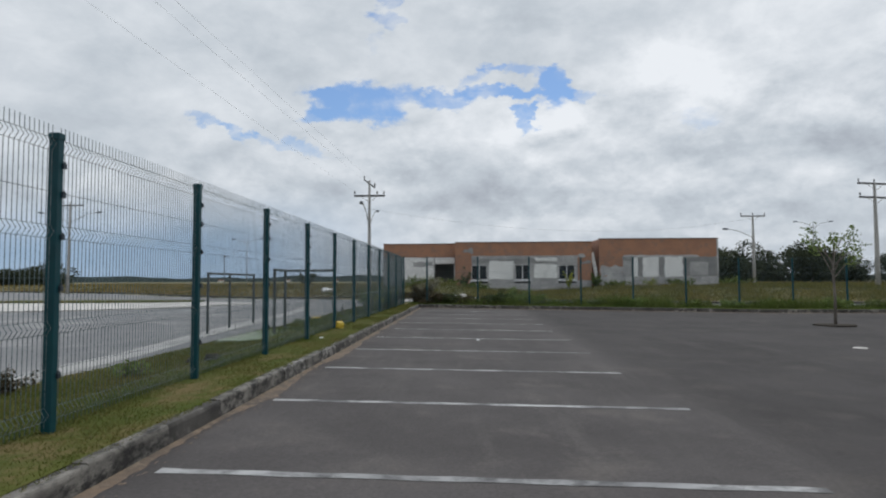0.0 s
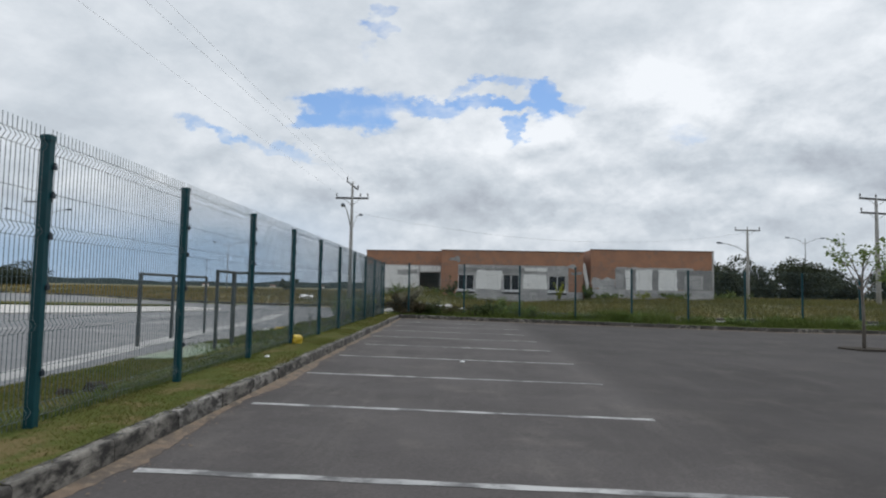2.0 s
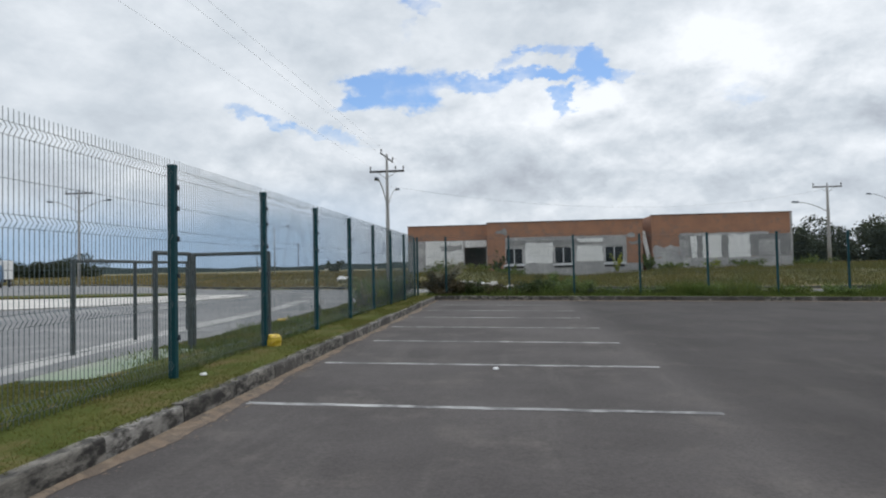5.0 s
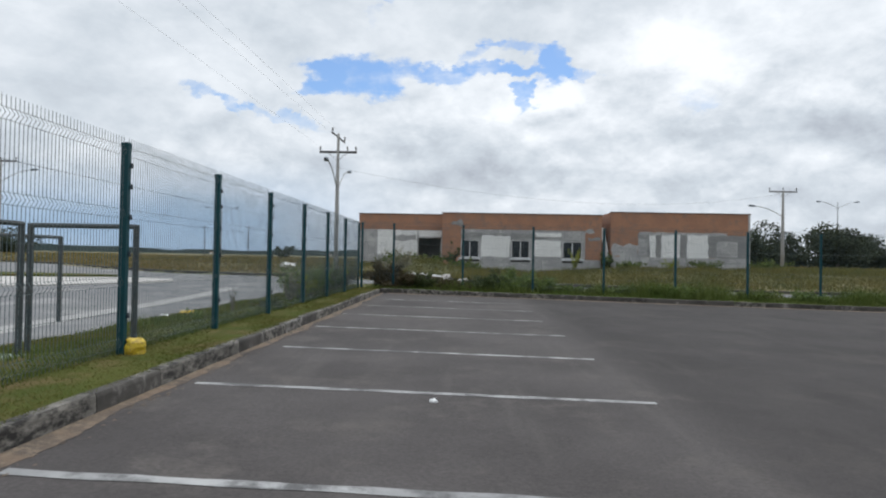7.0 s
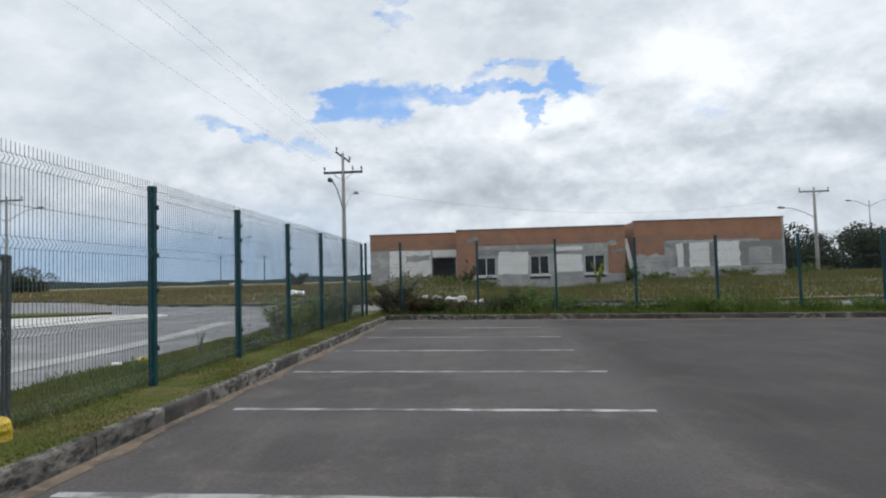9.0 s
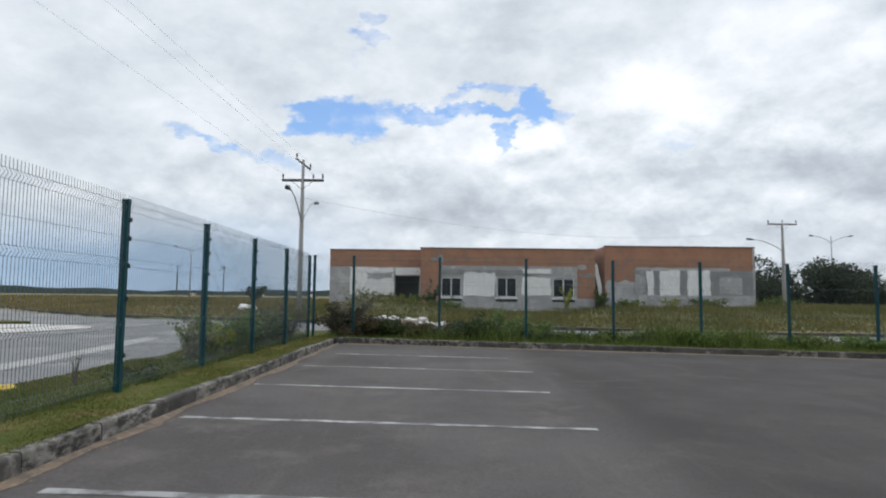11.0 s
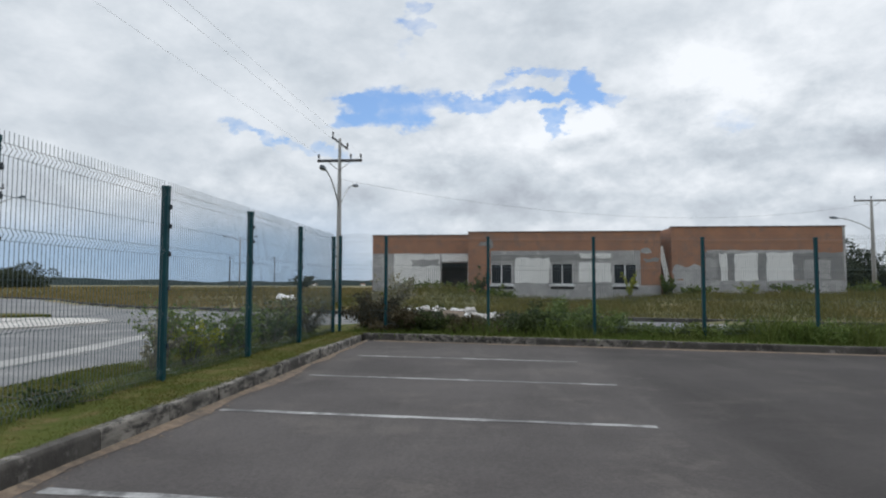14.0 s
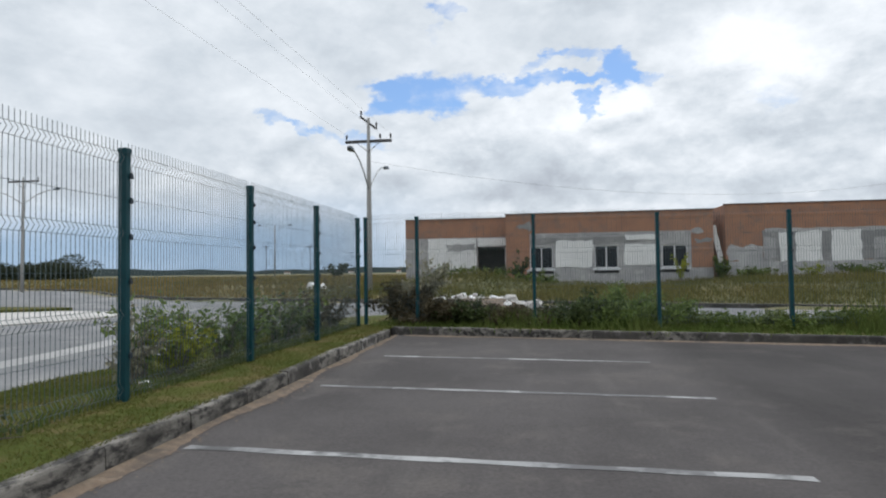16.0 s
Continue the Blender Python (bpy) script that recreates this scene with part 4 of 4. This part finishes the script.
# far lawn
x, y = scatter(30000, KERB_X, 32, 0, 1)
y = end_y(x) + 0.13 + y * (28.2 - end_y(x) - 0.13)
stuff("verge_grass", blades(x, y, lawn_far(x, y) - 0.01, 0.07 + 0.22 * smooth_step(1.2, 2.3, y - end_y(x)) * (0.35 + 0.65 * np.clip(np.sin(0.8 * x) + np.sin(2.1 * x + 1), 0, 1)), 0.025, rng_p, 0.4), RANK, "green grass and weeds at the far fence", "grass")
# weeds that stand in the end fence
x = rng_p.uniform(KERB_X - 0.6, 32, 16000)
y = FENCE_Y - 0.02 * x + rng_p.normal(0.0, 0.4, 16000)
stuff("end_fence_weeds", blades(x, y, lawn_far(x, y) - 0.02, 0.14 + (0.20 + 0.18 * smooth_step(3.5, 6.5, x)) * np.clip(np.sin(0.9 * x) + 0.6 * np.sin(2.7 * x) + 0.2, 0, 1), 0.018, rng_p, 0.4), RANK, "weeds grown through the end fence", "weeds")
# field between the road and the buildings, and to the west
x, y = scatter(95000, -70, 45, 34, 72)
keep = (y > edge_y(x) + 0.3) & ~((x > -7.5) & (x < 22.8) & (y > np.where(x > -0.6, FACE - 0.1, B - 0.1)))
x, y = x[keep], y[keep]
hump = 0.5 + 0.5 * np.sin(0.31 * x + 0.4 * y) * np.sin(0.17 * x - 0.5 * y)
tall = 0.14 + 0.24 * hump
west = x < -9 + 2 * np.sin(y)
stuff("field_grass", blades(x[west], y[west], land(x, y)[west] - 0.03, tall[west], 0.08, rng_p, 0.35), STRAW, "tall dry grass of the field", "grass")
stuff("plot_grass", blades(x[~west], y[~west], land(x, y)[~west] - 0.03, tall[~west], 0.045, rng_p, 0.4), PLOT, "rank green grass before the buildings", "grass")
x, y = scatter(45000, -9, 40, 36, 50)
keep = (y > edge_y(x) + 0.3) & ~((x > -0.6) & (x < 22.8) & (y > FACE - 0.1))
x, y = x[keep], y[keep]
stuff("plot_weeds", blades(x, y, land(x, y) - 0.03, 0.10 + 0.34 * (0.5 + 0.5 * np.sin(0.9 * x + 0.5 * y) * np.sin(0.43 * x - 0.8 * y)), 0.035, rng_p, 0.45), PLOT, "olive green weeds before the buildings", "weeds")
x, y = scatter(60000, -160, 60, 72, 150)
stuff("far_grass", blades(x, y, land(x, y) - 0.05, 0.32 + 0.12 * np.sin(0.13 * x + 0.2 * y) * np.sin(0.07 * x - 0.11 * y), 0.14, rng_p, 0.5), STRAW, "tall dry grass further off in the field", "grass")


def bush(at, size, height, count, material, label, leaf=0.05, name="bush", twigs=14, category="bush", thick=1.0):
    """Twigs from one foot with leaves round their upper ends, an uneven outline."""
    b = thing(name, label, category, at)
    tw, centres = Shape(), []
    for k in range(twigs):
        a = rng_p.uniform(0, 2 * math.pi)
        r, h = size * math.sqrt(rng_p.uniform(0.02, 1)), height * rng_p.uniform(0.45, 1.0)
        mid = (0.4 * r * math.cos(a), 0.4 * r * math.sin(a), 0.55 * h)
        end = (r * math.cos(a), r * math.sin(a), h * (1 - 0.25 * (r / size) ** 2))
        tw.tube([(0.1 * r * math.cos(a), 0.1 * r * math.sin(a), -0.05), mid, end], [0.014 * thick, 0.009 * thick, 0.003 * thick], 4)
        n = count // twigs
        f = rng_p.uniform(0.25, 1.05, (n, 1))
        line = np.where(f < 0.55, np.array(mid) * (f / 0.55), np.array(mid) + (np.array(end) - np.array(mid)) * ((f - 0.55) / 0.45))
        centres.append(line + rng_p.normal(0, 0.13 * size + 0.02, (n, 3)) * (0.5, 0.5, 0.45))
    c = np.concatenate(centres)
    c = c[c[:, 2] > 0.01]
    part("branchwork", tw, BARK, b)
    part("foliage", quads_mesh("foliage", leaves(c, leaf, rng_p), material), material, b)
    return b


# shrubs on the road side of the side fence, near the corner
for dy, dx, s, h, mat, label in (
    (18.25, -0.50, 0.34, 0.95, LEAF_GREY, "sparse pale leggy shrub against the wire fence"), (18.75, -0.70, 0.50, 1.05, LEAF, "leafy green shrub outside the wire fence"),
    (19.1, -0.50, 0.45, 0.75, LEAF_YELLOW, "yellow-green shrub outside the wire fence"), (19.5, -0.6, 0.55, 0.95, LEAF, "leafy green shrub outside the wire fence"),
    (20.3, -0.55, 0.55, 1.00, LEAF, "leafy green shrub outside the wire fence"), (21.2, -0.6, 0.60, 1.05, LEAF, "leafy green shrub outside the wire fence"),
    (22.1, -0.5, 0.60, 0.95, LEAF_DARK, "dark green shrub outside the wire fence"), (22.9, -0.6, 0.60, 1.00, LEAF, "leafy green shrub outside the wire fence"),
    (23.8, -0.5, 0.75, 0.95, LEAF_DRY, "brownish dry shrub by the fence corner"), (24.8, -0.5, 0.85, 1.0, LEAF_DRY, "brownish dry shrub by the fence corner")):
    bush((FENCE_X + dx, dy, 0.08), s, h, 260 if mat is LEAF_GREY else 720, mat, label, 0.038, twigs=9 if mat is LEAF_GREY else 18)
bush((-3.45, 2.65, 0.05), 0.25, 0.35, 260, LEAF, "small weed clump in the lawn", 0.03)
bush((-4.7, 2.2, 0.0), 0.40, 0.30, 350, LEAF_DRY, "heap of dry brown weeds at the road edge", 0.035)
bush((-3.0, 16.2, 0.06), 0.55, 0.30, 420, LEAF_DARK, "dark low weeds at the fence", 0.03)
bush((-3.5, 13.9, 0.06), 0.30, 0.22, 220, LEAF, "small weed clump in the lawn", 0.03)
bush((-3.6, 15.8, 0.04), 0.16, 0.80, 50, LEAF_GREY, "thin leafless sapling outside the fence", 0.015, twigs=9, thick=0.55)

# thicket behind the end fence
spots = [(-1.9, 27.0, 0.9, 1.00, LEAF_DRY), (-1.1, 26.6, 0.9, 0.68, LEAF_DRY), (-0.4, 26.7, 0.8, 0.64, LEAF_DARK), (0.4, 26.6, 0.8, 0.50, LEAF_DRY),
         (1.3, 26.8, 0.9, 0.42, LEAF_DRY), (2.1, 26.8, 0.9, 0.78, LEAF_DARK), (2.9, 27.0, 0.9, 0.92, LEAF), (3.7, 26.8, 0.9, 0.70, LEAF),
         (4.9, 27.0, 0.8, 0.32, RANK), (6.2, 26.7, 0.9, 0.36, RANK), (7.6, 26.9, 0.9, 0.48, RANK), (8.6, 26.6, 0.9, 0.55, LEAF), (9.9, 27.0, 0.9, 0.46, RANK),
         (11.5, 26.8, 0.9, 0.42, RANK), (13.4, 26.9, 0.9, 0.45, LEAF), (15.6, 26.8, 1.0, 0.5, RANK), (18.0, 26.8, 1.0, 0.55, LEAF), (20.5, 26.9, 1.0, 0.5, RANK), (23.0, 26.8, 1.0, 0.55, LEAF)]
for bx, by, s, h, mat in spots:
    name = {LEAF_DRY: "brown dry brushwood behind the end fence", LEAF_DARK: "dark green bush behind the end fence", LEAF: "green bush behind the end fence", RANK: "low lush green weeds behind the end fence"}[mat]
    bush((bx, by - 0.9 - 0.03 * (bx - KERB_X), 0.08 + float(fall(bx))), s, h, 4200, mat, name, 0.042, twigs=26)
bush((-1.55, 26.5, 0.05), 0.75, 1.75, 1500, LEAF_GREY, "tall sparse pale shrub behind the end fence", 0.05, twigs=20)
bush((0.25, 47.0, 0.4), 0.75, 2.2, 420, LEAF_DARK, "small drooping palm-like shrub before the building", 0.10, twigs=10)
bush((9.1, 47.5, 0.5), 0.6, 2.0, 380, LEAF_YELLOW, "yellow-green shrub before a window", 0.07, twigs=10)
bush((16.0, 48.0, 0.6), 0.8, 1.25, 300, LEAF_YELLOW, "flowering yellow shrub before the building", 0.07, twigs=10)
for bx, by, s, h in ((-4, 50.0, 1.6, 1.2), (-1.5, 49.5, 1.5, 1.2), (1.4, 46.5, 1.4, 0.9), (11.9, 49.6, 0.6, 1.5), (13.5, 48.5, 1.2, 0.7), (19, 48.8, 1.6, 0.8), (24, 50, 1.8, 1.0)):
    bush((bx, by, float(land(bx, by)) - 0.05), s, h, 700, RANK, "rank green weeds before the building", 0.10)
bush((-26.0, 95.0, 0.5), 2.0, 2.4, 700, FOREST, "lone round dark shrub in the field", 0.22)


# young tree in the car park
def sapling(at):
    tr = thing("young_tree", "young car park tree with a thin trunk and sparse leaves", "tree", at)
    trunk = part("trunk", Shape().tube([(0, 0, -0.1), (0.02, 0.01, 0.9), (-0.02, 0, 1.7), (0.03, 0.02, 2.2)], [0.05, 0.042, 0.034, 0.025], 8), BARK, tr, "thin pale trunk", True)
    centres = []
    for k in range(9):
        a = 2.4 * k
        r = rng_p.uniform(0.7, 1.25)
        z0, z1 = 1.5 + 0.08 * k, 2.25 + rng_p.uniform(-0.1, 0.9)
        end = (r * math.cos(a), r * math.sin(a), z1)
        part("limb", Shape().tube([(0, 0, z0), (0.45 * end[0], 0.45 * end[1], z0 + 0.6 * (z1 - z0)), end], [0.02, 0.013, 0.005], 5), BARK, tr)
        n = 55
        f = rng_p.uniform(0.6, 1.05, (n, 1))
        centres.append(np.array([0, 0, z0]) + (np.array(end) - [0, 0, z0]) * f + rng_p.normal(0, 0.09, (n, 3)))
    part("crown", quads_mesh("crown", leaves(np.concatenate(centres), 0.06, rng_p), LEAF), LEAF, tr)
    soil = island(at[0], at[1], 0.62, 0.55, 0, at[2] - 0.05, at[2] + 0.02, 20, 0.08)
    tagged(part("soil_patch", soil, DIRT), "bare dark soil round the young tree", "soil")


sapling((12.35, 15.5, float(fall(12.35)) + 0.03))


# woods
def wood_tree(at, spread, height, count, leaf):
    tr = thing("forest_tree", "dark green broad-leaved tree at the wood's edge", "tree", at, "trees of the wood")
    part("trunk", Shape().tube([(0, 0, -0.3), (0.1, 0, height * 0.3), (0, 0.1, height * 0.65)], [0.22, 0.17, 0.07], 6), BARK, tr)
    centres = []
    for k in range(14):
        a, r = rng_p.uniform(0, 2 * math.pi), spread * math.sqrt(rng_p.uniform(0, 1)) * 0.75
        z = height * rng_p.uniform(0.10, 0.86)
        d = rng_p.normal(size=(count // 14, 3))
        d /= np.linalg.norm(d, axis=1)[:, None]
        lump = spread * rng_p.uniform(0.35, 0.6)
        centres.append(np.array([r * math.cos(a), r * math.sin(a), z]) + d * lump * rng_p.uniform(0.6, 1.1, (len(d), 1)) * (1, 1, 0.8))
    part("crown", quads_mesh("crown", leaves(np.concatenate(centres), leaf, rng_p, 0.1, 0.6), FOREST), FOREST, tr)
    return tr


kinds = [wood_tree((30 + 6 * k, 86, 0.5), 3.2 + 0.4 * k, 5.0 + 0.55 * k, 5200, 0.18) for k in range(3)]
for k in range(64):
    bx = 29 + 1.7 * k + rng_p.uniform(-1, 1)
    s = kinds[k % 3]
    ob = copy_thing(s, pose(bx, 84 + rng_p.uniform(-3, 8) - 0.25 * (bx - 30), 0.45, 0, 0, rng_p.uniform(0, 360)))
    f = rng_p.uniform(0.8, 1.05) * (0.80 + 0.14 * float(smooth_step(32, 42, bx)) + 0.22 * math.sin(0.33 * bx) * math.sin(0.11 * bx + 1))
    ob.scale = (f * 1.05, f * 1.05, f)
for k in range(22):
    ob = copy_thing(kinds[k % 3], pose(-119 + 1.9 * k, 112 + rng_p.uniform(-4, 4), 0.3, 0, 0, rng_p.uniform(0, 360)))
    f = rng_p.uniform(0.55, 0.82)
    ob.scale = (f * 1.5, f * 1.5, f)

# far low skyline
sky = Shape()
n = 160
ring = [(1500 * math.sin(a), 1500 * math.cos(a)) for a in (math.radians(-70 + 140 * k / (n - 1)) for k in range(n))]
hs = [11.5 + 2.5 * math.sin(0.21 * k) + 1.6 * math.sin(0.83 * k + 1) + rng_p.uniform(0, 2.0) for k in range(n)]
sky.add([(x, y, -2) for x, y in ring] + [(x, y, h) for (x, y), h in zip(ring, hs)] + [(x * 1.05, y * 1.05, -2) for x, y in ring],
        [(i, i + 1, n + i + 1, n + i) for i in range(n - 1)] + [(n + i, n + i + 1, 2 * n + i + 1, 2 * n + i) for i in range(n - 1)])
setting("far_hills", sky, HILL, "low hazy wooded hills on the horizon", "hills")


# ---------------------------------------------------------------- rubble and litter
def lump(size, rng, flat=0.6):
    pts = [(size * rng.uniform(0.6, 1) * math.cos(a) , size * rng.uniform(0.6, 1) * math.sin(a)) for a in (math.pi * k / 3.5 for k in range(7))]
    top = [(x * 0.75 + rng.uniform(-0.1, 0.1) * size, y * 0.75, size * flat * rng.uniform(0.7, 1.1)) for x, y in pts]
    return Shape().loft([[(x, y, 0) for x, y in pts], [(x * 1.05, y * 1.05, size * flat * 0.4) for x, y in pts], top])


rng_r = random.Random(8)
heap = thing("rubble_heap", "heap of broken white plaster and concrete rubble by the road", "rubble", (-0.9, 33.4, 0.0))
part("mound", Shape().lathe([(2.3, -0.05), (1.7, 0.16), (0.9, 0.34), (0.1, 0.38)], sides=14), SAND, heap, "sandy mound")
for k in range(95):
    a, r = rng_r.uniform(0, 2 * math.pi), 2.1 * math.sqrt(rng_r.uniform(0, 1))
    ob = part("rubble_piece", lump(rng_r.uniform(0.08, 0.30), rng_r, rng_r.uniform(0.3, 0.9)), rng_r.choice((RUBBLE, PALE, WHITE, WHITE)), heap)
    ob.matrix_basis = pose(1.15 * r * math.cos(a), 0.6 * r * math.sin(a), 0.40 * (1 - r / 2.3), rng_r.uniform(-35, 35), rng_r.uniform(-35, 35), rng_r.uniform(0, 360))


def litter(name, at, size, material, label, flat=0.5):
    ob = part(name, lump(size, rng_r, flat), material)
    ob.matrix_world = pose(*at, 0, 0, rng_r.uniform(0, 360))
    return tagged(ob, label, "litter")


litter("white_sack", (-10.8, 44.9, 0.40), 0.78, LITTER, "white plastic sack lying in the field", 0.45)
litter("litter_piece", (-2.2, 2.62, 0.13), 0.05, LITTER, "small white scrap on the lawn")
litter("litter_piece", (-2.35, 7.65, 0.13), 0.05, LITTER, "small white scrap at a fence post")
litter("stone", (0.82, 8.97, float(fall(0.82))), 0.050, LITTER, "small white stone on the asphalt")
litter("litter_piece", (-3.05, 18.45, 0.10), 0.10, LITTER, "crumpled white plastic bag in the weeds")
litter("litter_piece", (-2.85, 18.2, 0.12), 0.06, LITTER, "small white scrap in the weeds")
litter("litter_piece", (-4.7, 15.2, 0.01), 0.12, LITTER, "white scrap at the road edge")
litter("cardboard_scrap", (-4.45, 15.6, 0.02), 0.20, YELLOW, "yellow torn packaging at the road edge")
litter("lawn_stone", (-2.3, 17.2, 0.11), 0.10, SAND, "flat pale stone in the lawn", 0.3)
for k in range(5):
    litter("rubble_piece", (5.2 + 0.5 * k + rng_r.uniform(-0.2, 0.2), 28.9 + rng_r.uniform(-0.3, 0.3), -0.14), rng_r.uniform(0.1, 0.25), RUBBLE, "pale lump of rubble at the road edge")

litter("white_scrap", (8.70, 8.45, float(fall(8.7)) + 0.002), 0.19, PALE, "flat off-white scrap on the asphalt", 0.12)
litter("white_scrap", (9.60, 8.52, float(fall(9.6)) + 0.002), 0.17, RUBBLE, "flat off-white scrap on the asphalt", 0.12)
litter("brown_debris", (-3.15, 4.25, 0.11), 0.14, DIRT, "clod of brown debris in the grass", 0.7)
litter("brown_debris", (-3.35, 4.05, 0.09), 0.10, DIRT, "clod of brown debris in the grass", 0.9)


def cottage(at, w, d, h, turn):
    c = thing("cottage", "small distant white house with a clay tile roof", "house", at, "houses on the horizon")
    c.matrix_world = pose(*at, 0, 0, turn)
    part("wall", Shape().box(-w / 2, w / 2, -d / 2, d / 2, -0.5, h), WHITE, c)
    e = 0.4
    part("roof", Shape().loft([[(-w / 2 - e, -d / 2 - e, h), (-w / 2 - e, d / 2 + e, h), (-w / 2 - e, 0, h + 1.5)], [(w / 2 + e, -d / 2 - e, h), (w / 2 + e, d / 2 + e, h), (w / 2 + e, 0, h + 1.5)]]), ROOF_TILE, c)
    for x in (-w / 4, w / 4):
        part("window", Shape().box(x - 0.6, x + 0.6, -d / 2 - 0.02, -d / 2 + 0.1, 1.0, 2.1), DARK, c)


for hx, hy, hw, ht in ((-330, 1105, 9, 10), (-250, 1150, 8, 5), (-448, 1090, 11, 20)):
    cottage((hx, hy, 0.7), hw, 6, 3.0, ht)

# yellow bag at a fence post
bag = Shape()
rings = []
for z, w, d in ((0, 0.14, 0.10), (0.03, 0.17, 0.12), (0.10, 0.165, 0.115), (0.17, 0.17, 0.12), (0.24, 0.16, 0.105), (0.29, 0.14, 0.08), (0.31, 0.09, 0.05)):
    rings.append([(w * math.copysign(abs(math.cos(a)) ** 0.6, math.cos(a)) * rng_r.uniform(0.82, 1.08), d * math.copysign(abs(math.sin(a)) ** 0.6, math.sin(a)) * rng_r.uniform(0.8, 1.1), z + rng_r.uniform(-0.012, 0.012) * (z > 0)) for a in (2 * math.pi * k / 16 for k in range(16))])
bag.loft(rings)
ob = part("yellow_bag", bag, YELLOW)
ob.matrix_world = pose(-2.50, 10.08, 0.11, 0, 0, 35) @ Matrix.Scale(0.64, 4)
tagged(ob, "crumpled yellow plastic bag at the foot of a fence post", "bag")


# truck parked beyond the junction
def truck(at, turn):
    t = thing("truck", "parked truck with a blue cab and a white box body", "truck", at)
    t.matrix_world = pose(*at, 0, 0, turn)
    part("box_body", Shape().box(-1.15, 1.15, 0.0, 4.2, 0.9, 3.0, 0.05), LITTER, t, "white box body")
    part("chassis", Shape().box(-0.5, 0.5, -1.6, 4.1, 0.55, 0.88), RUBBER, t)
    cab = part("cab", Shape().loft([[(x * w, y, z) for x, y in ((-1, -0.1), (1, -0.1), (1, -l), (-1, -l))] for w, l, z in ((1.1, 1.75, 0.6), (1.1, 1.8, 1.5), (1.0, 1.45, 2.35), (0.9, 1.2, 2.45))]), TRUCK_BLUE, t, "blue cab")
    part("windscreen", Shape().loft([[(-0.95, -1.80, 1.52), (0.95, -1.80, 1.52), (0.88, -1.52, 2.28), (-0.88, -1.52, 2.28)], [(-0.95, -1.78, 1.52), (0.95, -1.78, 1.52), (0.88, -1.50, 2.28), (-0.88, -1.50, 2.28)]]), GLASS, cab)
    part("bumper", Shape().box(-1.1, 1.1, -1.95, -1.77, 0.5, 0.8, 0.03), GALV, t)
    for x in (-0.75, 0.75):
        part("headlight", Shape().box(x - 0.16, x + 0.16, -1.83, -1.775, 0.9, 1.1, 0.02), LITTER, t)
    for x in (-1.0, 1.0):
        for y in (-0.95, 3.1):
            w = part("wheel", Shape().lathe([(0.2, -0.13), (0.44, -0.13), (0.47, -0.08), (0.47, 0.08), (0.44, 0.13), (0.2, 0.13)], sides=16), RUBBER, t)
            w.matrix_basis = pose(x, y, 0.47, 0, 90, 0)
            rim = part("rim", Shape().lathe([(0.05, -0.14), (0.22, -0.12), (0.22, 0.12), (0.05, 0.14)], sides=12), GALV, w)


truck((-55.0, 62.5, 0.0), 30)
